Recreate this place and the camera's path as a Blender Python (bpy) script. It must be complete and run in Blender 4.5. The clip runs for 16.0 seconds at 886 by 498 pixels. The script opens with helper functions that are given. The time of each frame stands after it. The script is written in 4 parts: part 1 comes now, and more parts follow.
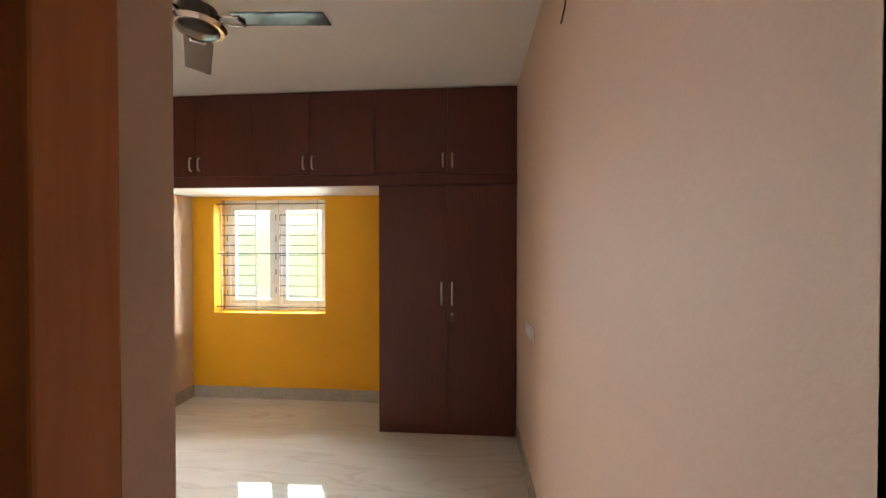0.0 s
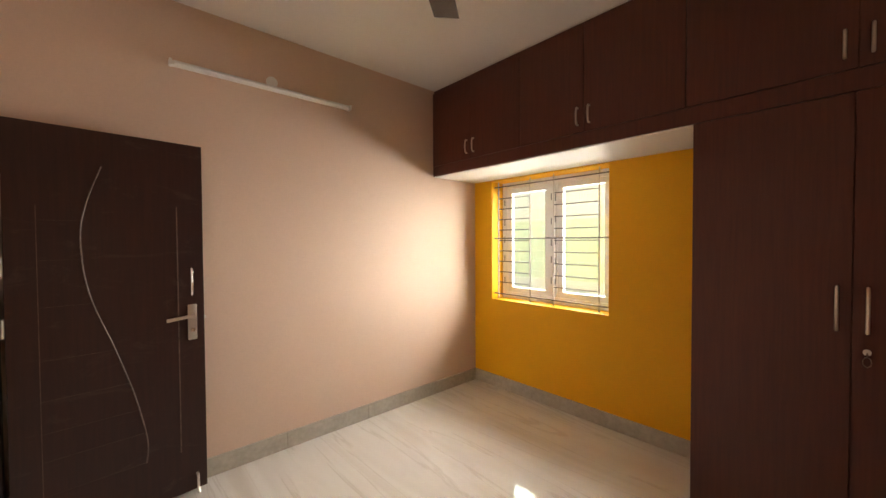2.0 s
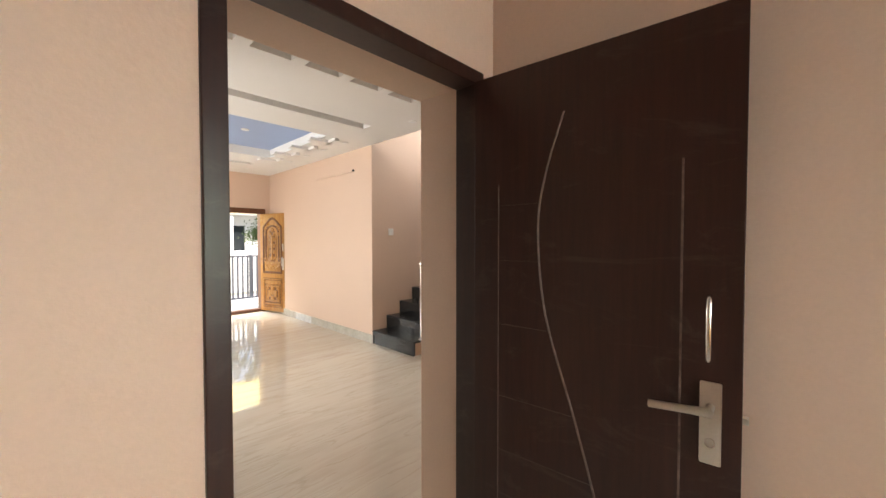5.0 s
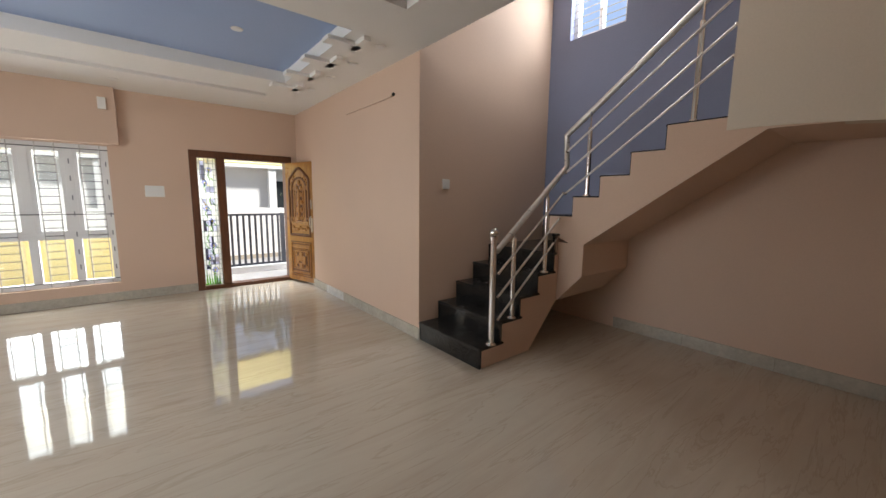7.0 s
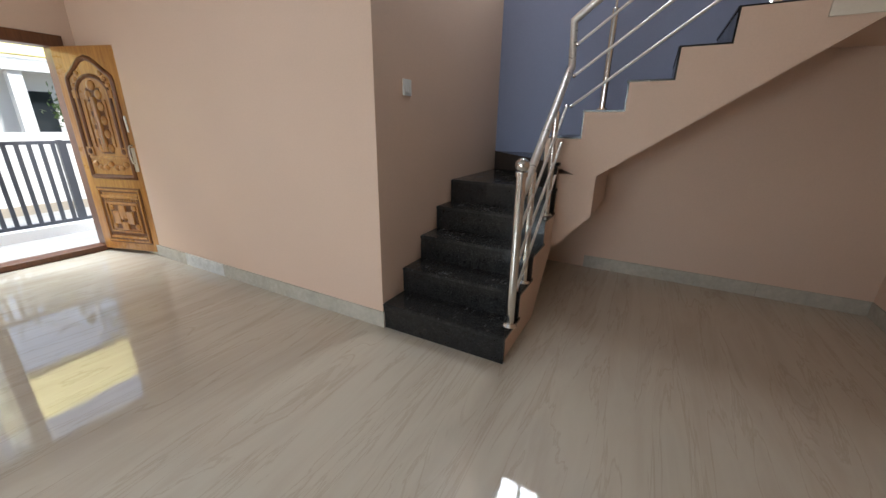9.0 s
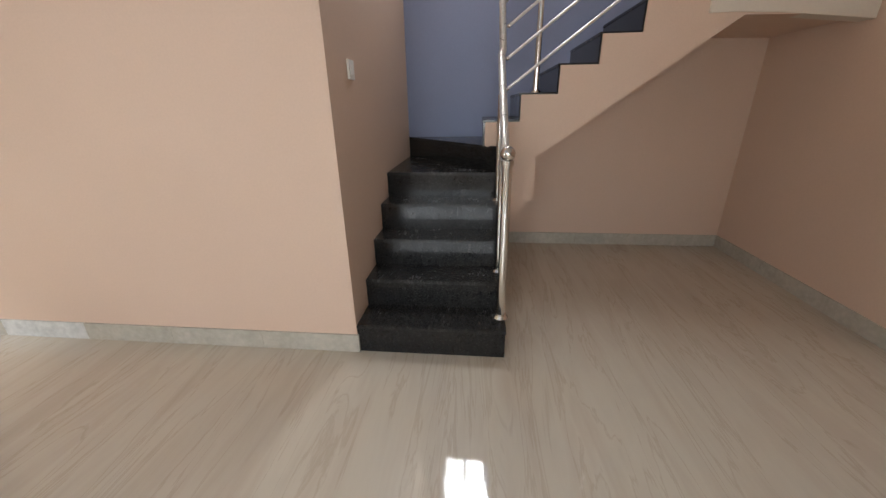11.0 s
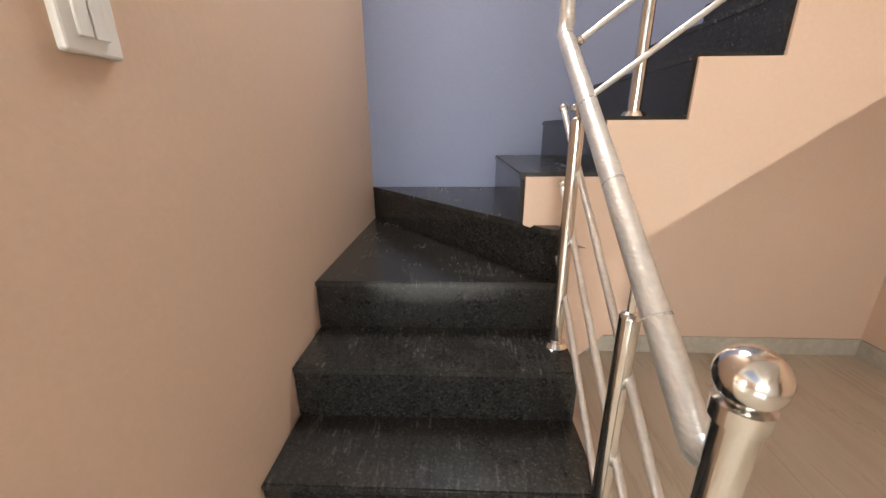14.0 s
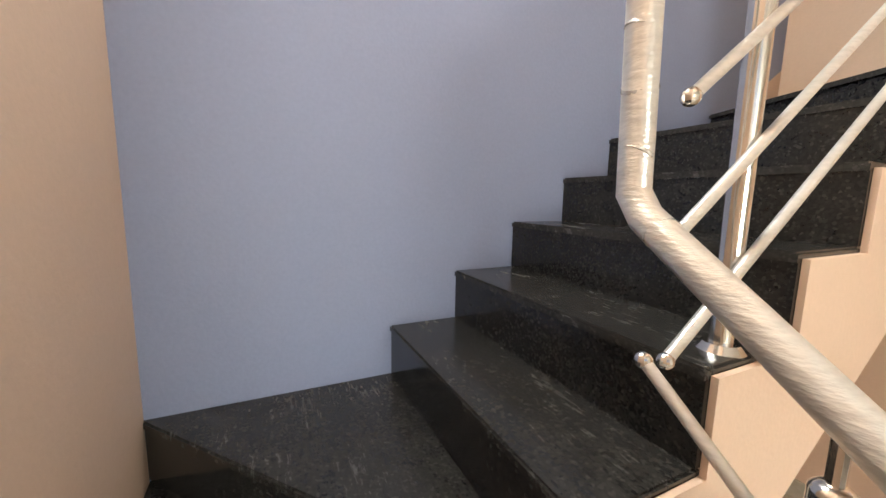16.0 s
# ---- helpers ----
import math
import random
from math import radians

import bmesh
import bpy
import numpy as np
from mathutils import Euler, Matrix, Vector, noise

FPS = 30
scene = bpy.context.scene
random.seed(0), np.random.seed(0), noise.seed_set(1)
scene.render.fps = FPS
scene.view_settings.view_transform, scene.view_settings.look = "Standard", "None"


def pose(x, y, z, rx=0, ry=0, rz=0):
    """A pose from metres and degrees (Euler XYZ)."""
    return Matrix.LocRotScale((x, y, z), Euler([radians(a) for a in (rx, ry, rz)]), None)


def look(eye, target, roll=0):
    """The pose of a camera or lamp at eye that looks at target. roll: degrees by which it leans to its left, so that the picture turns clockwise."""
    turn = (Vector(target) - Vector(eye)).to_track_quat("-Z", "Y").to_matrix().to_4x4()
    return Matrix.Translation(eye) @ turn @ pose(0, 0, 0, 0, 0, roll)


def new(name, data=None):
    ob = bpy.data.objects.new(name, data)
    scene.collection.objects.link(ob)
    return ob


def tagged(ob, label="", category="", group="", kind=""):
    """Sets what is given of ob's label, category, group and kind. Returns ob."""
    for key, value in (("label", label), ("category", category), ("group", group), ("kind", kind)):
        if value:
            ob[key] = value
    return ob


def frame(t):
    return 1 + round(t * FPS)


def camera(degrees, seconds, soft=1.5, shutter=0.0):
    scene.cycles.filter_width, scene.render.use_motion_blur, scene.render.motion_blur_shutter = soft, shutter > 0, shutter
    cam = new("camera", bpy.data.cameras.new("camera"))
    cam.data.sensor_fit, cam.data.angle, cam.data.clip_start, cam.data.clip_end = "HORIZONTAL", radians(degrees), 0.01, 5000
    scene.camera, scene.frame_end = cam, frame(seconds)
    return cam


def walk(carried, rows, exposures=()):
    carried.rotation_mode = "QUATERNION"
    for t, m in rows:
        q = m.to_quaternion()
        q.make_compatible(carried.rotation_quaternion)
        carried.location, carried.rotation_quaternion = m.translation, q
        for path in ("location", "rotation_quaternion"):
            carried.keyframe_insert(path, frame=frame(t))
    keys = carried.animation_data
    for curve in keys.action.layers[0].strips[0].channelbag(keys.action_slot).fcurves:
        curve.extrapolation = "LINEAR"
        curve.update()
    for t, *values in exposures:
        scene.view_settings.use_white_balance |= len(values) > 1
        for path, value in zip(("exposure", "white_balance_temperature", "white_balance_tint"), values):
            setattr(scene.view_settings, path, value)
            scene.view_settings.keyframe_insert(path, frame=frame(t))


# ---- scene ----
cam = camera(100.2, 16.0)
PATH = [
    (0, (0.68, 0.364, 1.533), (0.531, 2.358, 1.511), 0.0),
    (0.5, (0.645, 0.618, 1.504), (0.271, 2.581, 1.428), -0.2),
    (1, (0.624, 0.807, 1.5), (-0.11, 2.666, 1.439), -0.1),
    (1.5, (0.578, 0.956, 1.455), (-0.517, 2.629, 1.407), -0.0),
    (2, (0.494, 1.11, 1.427), (-0.993, 2.447, 1.383), -0.3),
    (2.5, (0.348, 1.297, 1.436), (-1.425, 2.22, 1.379), 0.1),
    (3, (0.113, 1.419, 1.45), (-1.824, 1.91, 1.372), 0.1),
    (3.5, (-0.091, 1.542, 1.473), (-2.089, 1.527, 1.374), 0.1),
    (4, (-0.352, 1.64, 1.463), (-2.274, 1.097, 1.356), 0.0),
    (4.5, (-0.642, 1.665, 1.428), (-2.38, 0.677, 1.369), -0.4),
    (5, (-0.933, 1.599, 1.416), (-2.372, 0.211, 1.367), 0.0),
    (7.3, (-1.935, 0.07, 1.373), (-3.179, -1.461, 1.046), 1.3),
    (7.5, (-1.983, -0.07, 1.365), (-3.251, -1.565, 0.965), 1.6),
    (8, (-2.068, -0.462, 1.336), (-3.423, -1.813, 0.757), 1.3),
    (8.5, (-2.086, -0.835, 1.324), (-3.618, -1.96, 0.702), 1.1),
    (9, (-2.117, -1.191, 1.312), (-3.787, -2.09, 0.677), 0.9),
    (9.5, (-2.092, -1.498, 1.297), (-3.875, -2.134, 0.653), 0.7),
    (12, (-2.223, -1.988, 1.378), (-4.079, -2.09, 0.642), -0.9),
    (12.5, (-2.59, -2.035, 1.362), (-4.453, -2.12, 0.637), -0.65),
    (13, (-2.955, -2.045, 1.372), (-4.816, -2.148, 0.642), -0.55),
    (13.5, (-3.325, -2.055, 1.385), (-5.184, -2.172, 0.657), -0.45),
    (14, (-3.677, -2.1, 1.388), (-5.577, -2.18, 0.77), -0.3),
    (14.5, (-4.014, -2.13, 1.415), (-5.937, -2.207, 0.87), -0.3),
    (15, (-4.265, -2.167, 1.49), (-6.224, -2.097, 1.094), -0.1),
    (15.5, (-4.462, -2.208, 1.565), (-6.400, -1.79, 1.292), 0.2),
    (16, (-4.626, -2.27, 1.687), (-6.412, -1.413, 1.416), 1.1),
]
walk(cam, [(t, look(eye, target, roll)) for t, eye, target, roll in PATH],
     exposures=[(0, 1.6, 6400, 10), (0.5, 1.05, 5800, 6), (1.2, 1.4, 6800, 11), (2, 1.3, 7400, 16), (3, 1.05, 7000, 14), (4, 1.3, 6800, 10), (4.5, 1.4, 6900, 10), (5.2, 1.15, 6900, 10), (7.3, 0.1, 6500, 9), (8, 0.22, 6400, 8), (9.5, 0.5, 6000, 5), (12, 0.8, 6700, 10), (13.5, 1.38, 6900, 10), (14.5, 2.05, 7000, 7), (15.2, 2.05, 7100, 6), (16, 1.98, 7100, 4)])


# ---- world, sun and daylight ----
world = bpy.data.worlds.new("sky")
scene.world = world
world.use_nodes = True
wn = world.node_tree
sky = wn.nodes.new("ShaderNodeTexSky")
sky.sky_type, sky.sun_disc = "NISHITA", False
sky.sun_elevation, sky.sun_rotation = radians(55), radians(200)
wn.links.new(sky.outputs["Color"], wn.nodes["Background"].inputs["Color"])
wn.nodes["Background"].inputs["Strength"].default_value = 0.15
sun_data = bpy.data.lights.new("sun", "SUN")
sun_data.energy, sun_data.angle, sun_data.color = 5.0, radians(8), (1.0, 0.95, 0.88)
sun = new("sun", sun_data)
sun.matrix_world = look((0, 0, 0), (0.35, -0.9, -1.0))


def daylight(name, at, toward, sx, sy, watts, color=(0.93, 0.97, 1.0)):
    d = bpy.data.lights.new(name, "AREA")
    d.shape, d.size, d.size_y, d.energy, d.color = "RECTANGLE", sx, sy, watts, color
    ob = new(name, d)
    ob.matrix_world = look(at, toward)
    return ob


daylight("bedroom_window_daylight", (-1.1, 5.6, 2.3), (-1.2, 2.0, 0.6), 4.6, 3.4, 930)
daylight("hall_window_daylight", (-1.0, -6.6, 1.2), (-1.0, 0, 0.7), 1.7, 1.8, 60)
daylight("entrance_daylight", (-3.0, -7.4, 3.9), (-2.9, -4.6, 0.0), 2.2, 1.3, 300)
daylight("stair_window_daylight", (-5.895, -2.02, 3.78), (-4.3, -1.6, 2.4), 0.56, 1.05, 40)
# Unseen window, assumed from the bright east-facing walls; brightens hall and stairs.
daylight("east_window_daylight", (2.2, -2.6, 1.5), (-4.0, -2.2, 0.9), 2.6, 1.6, 98)


# ---- materials ----
def material(name, color, rough=0.6, metal=0.0, vary=0.06, scale=3.0, fine=60.0, bump=0.05, coat=0.0, spec=0.5):
    m = bpy.data.materials.new(name)
    m.use_nodes = True
    t = m.node_tree
    b = t.nodes["Principled BSDF"]
    co = t.nodes.new("ShaderNodeTexCoord")
    n1 = t.nodes.new("ShaderNodeTexNoise")
    n1.inputs["Scale"].default_value, n1.inputs["Detail"].default_value = scale, 4
    n2 = t.nodes.new("ShaderNodeTexNoise")
    n2.inputs["Scale"].default_value, n2.inputs["Detail"].default_value = fine, 3
    for n in (n1, n2):
        t.links.new(co.outputs["Object"], n.inputs["Vector"])
    add = t.nodes.new("ShaderNodeMath")
    add.operation = "ADD"
    t.links.new(n1.outputs["Fac"], add.inputs[0])
    t.links.new(n2.outputs["Fac"], add.inputs[1])
    mr = t.nodes.new("ShaderNodeMapRange")
    mr.inputs["From Min"].default_value, mr.inputs["From Max"].default_value = 0.6, 1.4
    t.links.new(add.outputs[0], mr.inputs["Value"])
    mix = t.nodes.new("ShaderNodeMix")
    mix.data_type = "RGBA"
    mix.inputs["A"].default_value = (*[max(0, c * (1 - vary)) for c in color], 1)
    mix.inputs["B"].default_value = (*[min(1, c * (1 + vary)) for c in color], 1)
    t.links.new(mr.outputs["Result"], mix.inputs["Factor"])
    t.links.new(mix.outputs["Result"], b.inputs["Base Color"])
    b.inputs["Roughness"].default_value, b.inputs["Metallic"].default_value = rough, metal
    b.inputs["Coat Weight"].default_value, b.inputs["Coat Roughness"].default_value = coat, 0.05
    b.inputs["Specular IOR Level"].default_value = spec
    if bump:
        bp = t.nodes.new("ShaderNodeBump")
        bp.inputs["Strength"].default_value, bp.inputs["Distance"].default_value = bump, 0.01
        t.links.new(n2.outputs["Fac"], bp.inputs["Height"])
        t.links.new(bp.outputs["Normal"], b.inputs["Normal"])
    return m


def ramp(t, src, stops):
    r = t.nodes.new("ShaderNodeValToRGB")
    r.color_ramp.elements[0].position, r.color_ramp.elements[0].color = stops[0][0], (*stops[0][1], 1)
    r.color_ramp.elements[1].position, r.color_ramp.elements[1].color = stops[-1][0], (*stops[-1][1], 1)
    for p, c in stops[1:-1]:
        e = r.color_ramp.elements.new(p)
        e.color = (*c, 1)
    t.links.new(src, r.inputs["Fac"])
    return r.outputs["Color"]


def stretched(m, rot, scl):
    t = m.node_tree
    co = t.nodes.new("ShaderNodeTexCoord")
    mp = t.nodes.new("ShaderNodeMapping")
    mp.inputs["Rotation"].default_value = [radians(a) for a in rot]
    mp.inputs["Scale"].default_value = scl
    t.links.new(co.outputs["Object"], mp.inputs["Vector"])
    return mp.outputs["Vector"]


def noise_fac(m, vec, scale, detail=5, distortion=0.0, rough=0.55):
    n = m.node_tree.nodes.new("ShaderNodeTexNoise")
    n.inputs["Scale"].default_value, n.inputs["Detail"].default_value = scale, detail
    n.inputs["Distortion"].default_value, n.inputs["Roughness"].default_value = distortion, rough
    m.node_tree.links.new(vec, n.inputs["Vector"])
    return n.outputs["Fac"]


def floor_material(name, rot, pale, mid, vein, width=1.0, amount=0.55):
    """Polished vitrified tile with long soft veins."""
    m = bpy.data.materials.new(name)
    m.use_nodes = True
    t = m.node_tree
    b = t.nodes["Principled BSDF"]
    long = noise_fac(m, stretched(m, (0, 0, rot), (0.55 * width, 3.2 * width, 1)), 1.5, 6, 0.9)
    thin = noise_fac(m, stretched(m, (0, 0, rot + 3), (0.5 * width, 4.5 * width, 1)), 1.1, 7, 1.4)
    base = ramp(t, long, [(0.36, mid), (0.50, pale), (0.66, mid)])
    line = ramp(t, thin, [(0.30, (0.7, 0.7, 0.7)), (0.465, (0, 0, 0)), (0.485, (1, 1, 1)), (0.505, (0, 0, 0)), (1.0, (0, 0, 0))])
    mix = t.nodes.new("ShaderNodeMix")
    mix.data_type = "RGBA"
    mul = t.nodes.new("ShaderNodeMath")
    mul.operation = "MULTIPLY"
    mul.inputs[1].default_value = amount
    t.links.new(line, mul.inputs[0])
    t.links.new(mul.outputs[0], mix.inputs["Factor"])
    t.links.new(base, mix.inputs["A"])
    mix.inputs["B"].default_value = (*vein, 1)
    t.links.new(mix.outputs["Result"], b.inputs["Base Color"])
    b.inputs["Specular IOR Level"].default_value = 0.7
    dust = noise_fac(m, stretched(m, (0, 0, 0), (1, 1, 1)), 2.0, 6)
    rr = t.nodes.new("ShaderNodeMapRange")
    rr.inputs["To Min"].default_value, rr.inputs["To Max"].default_value = 0.02, 0.06
    t.links.new(dust, rr.inputs["Value"])
    t.links.new(rr.outputs["Result"], b.inputs["Roughness"])
    wav = noise_fac(m, stretched(m, (0, 0, 0), (1, 1, 1)), 4.0, 2)
    bp = t.nodes.new("ShaderNodeBump")
    bp.inputs["Strength"].default_value, bp.inputs["Distance"].default_value = 0.05, 0.02
    t.links.new(wav, bp.inputs["Height"])
    t.links.new(bp.outputs["Normal"], b.inputs["Normal"])
    return m


def wood_material(name, dark, light, axis_scale, rough=0.4, scale=3.0, coat=0.0, spec=0.5, scuff=0.0):
    m = bpy.data.materials.new(name)
    m.use_nodes = True
    t = m.node_tree
    b = t.nodes["Principled BSDF"]
    grain = noise_fac(m, stretched(m, (0, 0, 0), axis_scale), scale, 8, 0.4, 0.65)
    big = noise_fac(m, stretched(m, (0, 0, 0), (1, 1, 1)), 1.2, 3)
    col = ramp(t, grain, [(0.3, dark), (0.7, light)])
    hv = t.nodes.new("ShaderNodeHueSaturation")
    mr = t.nodes.new("ShaderNodeMapRange")
    mr.inputs["To Min"].default_value, mr.inputs["To Max"].default_value = 0.75, 1.25
    t.links.new(big, mr.inputs["Value"])
    t.links.new(mr.outputs["Result"], hv.inputs["Value"])
    t.links.new(col, hv.inputs["Color"])
    smear = noise_fac(m, stretched(m, (20, 0, 35), (1.0, 1.0, 3.0)), 3.2, 9, 1.2, 0.72)
    amount = ramp(t, smear, [(0.56, (0, 0, 0)), (0.80, (scuff, scuff, scuff))])
    dusty = t.nodes.new("ShaderNodeMix")
    dusty.data_type = "RGBA"
    t.links.new(amount, dusty.inputs["Factor"])
    t.links.new(hv.outputs["Color"], dusty.inputs["A"])
    dusty.inputs["B"].default_value = (0.16, 0.13, 0.11, 1)
    t.links.new(dusty.outputs["Result"], b.inputs["Base Color"])
    rr = t.nodes.new("ShaderNodeMapRange")
    rr.inputs["To Min"].default_value, rr.inputs["To Max"].default_value = rough * 0.8, rough * 1.25
    t.links.new(smear, rr.inputs["Value"])
    t.links.new(rr.outputs["Result"], b.inputs["Roughness"])
    b.inputs["Coat Weight"].default_value = coat
    b.inputs["Specular IOR Level"].default_value = spec
    bp = t.nodes.new("ShaderNodeBump")
    bp.inputs["Strength"].default_value, bp.inputs["Distance"].default_value = 0.08, 0.003
    t.links.new(grain, bp.inputs["Height"])
    t.links.new(bp.outputs["Normal"], b.inputs["Normal"])
    return m


def granite_material(name, dust_sheen_amount, rough):
    """Speckled black granite; the amount: cement dust and scratches trodden into it, on treads also painted sheen."""
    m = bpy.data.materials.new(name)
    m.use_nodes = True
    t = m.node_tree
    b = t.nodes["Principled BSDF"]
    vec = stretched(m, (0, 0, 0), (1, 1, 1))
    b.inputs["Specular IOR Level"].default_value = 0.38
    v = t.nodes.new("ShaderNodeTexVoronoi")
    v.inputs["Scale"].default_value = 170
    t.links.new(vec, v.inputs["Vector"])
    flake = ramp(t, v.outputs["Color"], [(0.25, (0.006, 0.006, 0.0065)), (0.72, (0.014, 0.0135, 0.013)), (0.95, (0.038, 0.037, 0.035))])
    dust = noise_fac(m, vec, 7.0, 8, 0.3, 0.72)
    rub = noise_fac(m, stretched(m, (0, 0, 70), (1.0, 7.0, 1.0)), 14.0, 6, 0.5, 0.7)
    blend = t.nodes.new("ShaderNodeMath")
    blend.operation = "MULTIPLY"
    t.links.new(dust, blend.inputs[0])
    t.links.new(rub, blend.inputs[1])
    d = dust_sheen_amount
    dust_sheen = ramp(t, blend.outputs[0], [(0.16, (0.25 * d, 0.25 * d, 0.25 * d)), (0.28, (0.6 * d, 0.6 * d, 0.6 * d)), (0.40, (d, d, d))])
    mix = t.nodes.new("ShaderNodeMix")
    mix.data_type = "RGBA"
    t.links.new(dust_sheen, mix.inputs["Factor"])
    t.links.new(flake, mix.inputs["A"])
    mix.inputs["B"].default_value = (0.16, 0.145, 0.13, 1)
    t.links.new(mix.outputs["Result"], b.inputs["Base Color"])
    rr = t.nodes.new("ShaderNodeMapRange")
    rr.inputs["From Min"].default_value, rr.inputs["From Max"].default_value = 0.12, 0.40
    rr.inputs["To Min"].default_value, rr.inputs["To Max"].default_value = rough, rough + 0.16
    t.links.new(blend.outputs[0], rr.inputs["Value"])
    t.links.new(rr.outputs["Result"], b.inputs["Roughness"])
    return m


def glass_material(name, color=(1, 1, 1), rough=0.0, mixfac=0.12):
    m = bpy.data.materials.new(name)
    m.use_nodes = True
    t = m.node_tree
    t.nodes.remove(t.nodes["Principled BSDF"])
    tr = t.nodes.new("ShaderNodeBsdfTransparent")
    tr.inputs["Color"].default_value = (*color, 1)
    gl = t.nodes.new("ShaderNodeBsdfGlossy")
    gl.inputs["Roughness"].default_value = rough
    mx = t.nodes.new("ShaderNodeMixShader")
    mx.inputs[0].default_value = mixfac
    t.links.new(tr.outputs[0], mx.inputs[1])
    t.links.new(gl.outputs[0], mx.inputs[2])
    t.links.new(mx.outputs[0], t.nodes["Material Output"].inputs[0])
    return m


PEACH = material("peach_wall_paint", (0.67, 0.49, 0.375), 0.62, vary=0.035, scale=1.3, fine=90, bump=0.06, spec=0.3)
BLUE = material("blue_wall_paint", (0.245, 0.28, 0.415), 0.6, vary=0.05, scale=1.5, fine=90, bump=0.06, spec=0.3)
YELLOW = material("yellow_wall_paint", (0.86, 0.43, 0.012), 0.6, vary=0.04, scale=1.5, fine=90, bump=0.06, spec=0.3)
WHITE = material("white_ceiling_paint", (0.82, 0.80, 0.77), 0.7, vary=0.03, scale=1.2, fine=80, bump=0.05, spec=0.3)
CREAM = material("cream_beam_paint", (0.70, 0.63, 0.53), 0.65, vary=0.04, scale=1.5, fine=80, bump=0.05, spec=0.3)
TRAYBLUE = material("blue_ceiling_paint", (0.34, 0.44, 0.66), 0.65, vary=0.04, scale=1.5, fine=80, bump=0.04, spec=0.3)
SKIRT = material("grey_skirting_tile", (0.47, 0.43, 0.36), 0.22, vary=0.16, scale=7, fine=30, bump=0.0)
SKIRTPALE = material("pale_marble_skirting_tile", (0.62, 0.61, 0.58), 0.15, vary=0.2, scale=9, fine=30, bump=0.0)
FLOOR_B = floor_material("bedroom_floor_tile", 38, (0.72, 0.70, 0.65), (0.67, 0.64, 0.585), (0.42, 0.37, 0.30), 0.6, 0.35)
FLOOR_H = floor_material("hall_floor_tile", 14, (0.60, 0.535, 0.44), (0.56, 0.485, 0.395), (0.39, 0.30, 0.215), 1.0, 0.38)
LAMINATE = wood_material("dark_red_brown_laminate", (0.074, 0.0160, 0.0085), (0.108, 0.027, 0.0135), (22, 22, 1.0), 0.40, 3.0, scuff=0.03)
DOORWOOD = wood_material("dark_brown_door_skin", (0.018, 0.0050, 0.0034), (0.036, 0.0098, 0.0062), (14, 14, 0.8), 0.33, 4.0, scuff=0.28)
TEAK = wood_material("varnished_teak", (0.30, 0.115, 0.022), (0.52, 0.25, 0.06), (9, 9, 0.8), 0.28, 4.0, coat=0.5)
TEAKFRAME = wood_material("dark_teak_frame", (0.09, 0.030, 0.012), (0.16, 0.06, 0.022), (9, 9, 0.8), 0.35, 4.0)
ORANGEWOOD = wood_material("orange_brown_frame", (0.42, 0.13, 0.03), (0.56, 0.20, 0.05), (9, 9, 0.8), 0.4, 4.0)
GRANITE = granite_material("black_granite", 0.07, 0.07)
# Treads paler than risers: dust, plus their wall reflections put into the colour.
TREADSTONE = granite_material("dusty_sheen_granite", 0.18, 0.15)
WORNEDGE = material("worn_granite_edge", (0.085, 0.08, 0.074), 0.3, vary=0.6, scale=30, fine=140, bump=0.1)
STEEL = material("stainless_steel", (0.72, 0.69, 0.65), 0.16, 1.0, vary=0.05, scale=8, fine=120, bump=0.01)
NICKEL = material("brushed_nickel", (0.66, 0.62, 0.56), 0.3, 1.0, vary=0.05, scale=20, fine=200, bump=0.02)
WRAP = material("plastic_wrapped_steel", (0.70, 0.675, 0.64), 0.3, 0.6, vary=0.14, scale=14, fine=42, bump=0.25)
wt = WRAP.node_tree
wmap = wt.nodes.new("ShaderNodeMapping")
wmap.inputs["Rotation"].default_value, wmap.inputs["Scale"].default_value = (0.5, 0.6, 0.4), (1.0, 1.0, 3.5)
wco = wt.nodes.new("ShaderNodeTexCoord")
wt.links.new(wco.outputs["Object"], wmap.inputs["Vector"])
for nd in wt.nodes:
    if nd.type == "TEX_NOISE":
        wt.links.new(wmap.outputs["Vector"], nd.inputs["Vector"])
UPVC = material("white_window_plastic", (0.80, 0.80, 0.80), 0.3, vary=0.02, bump=0.0)
MARK = material("grey_film_print", (0.25, 0.26, 0.28), 0.5, bump=0.0)
PLASTIC = material("white_switch_plastic", (0.80, 0.79, 0.76), 0.28, vary=0.02, bump=0.0)
GRILLEDARK = material("bare_grille_steel", (0.10, 0.10, 0.11), 0.45, vary=0.2, scale=20)
GRILLE = material("pale_grille_paint", (0.55, 0.53, 0.52), 0.45, vary=0.1, scale=20)
GATE = material("dark_grey_gate_paint", (0.05, 0.055, 0.07), 0.4, vary=0.1, scale=10)
FANBROWN = material("brown_fan_enamel", (0.055, 0.045, 0.04), 0.25, 0.5, vary=0.1, scale=10, bump=0.0)
OUTWHITE = material("white_exterior_paint", (0.78, 0.78, 0.78), 0.7, vary=0.04, scale=1.0)
OUTYELLOW = material("pale_yellow_exterior_paint", (0.80, 0.70, 0.30), 0.7, vary=0.05, scale=1.0)
CONCRETE = material("grey_paving", (0.42, 0.40, 0.38), 0.8, vary=0.2, scale=2.5, bump=0.2)
GROUND = material("dry_earth", (0.30, 0.25, 0.19), 0.9, vary=0.25, scale=0.8, bump=0.3)
LEAF = material("green_leaf", (0.06, 0.11, 0.025), 0.5, vary=0.5, scale=6)
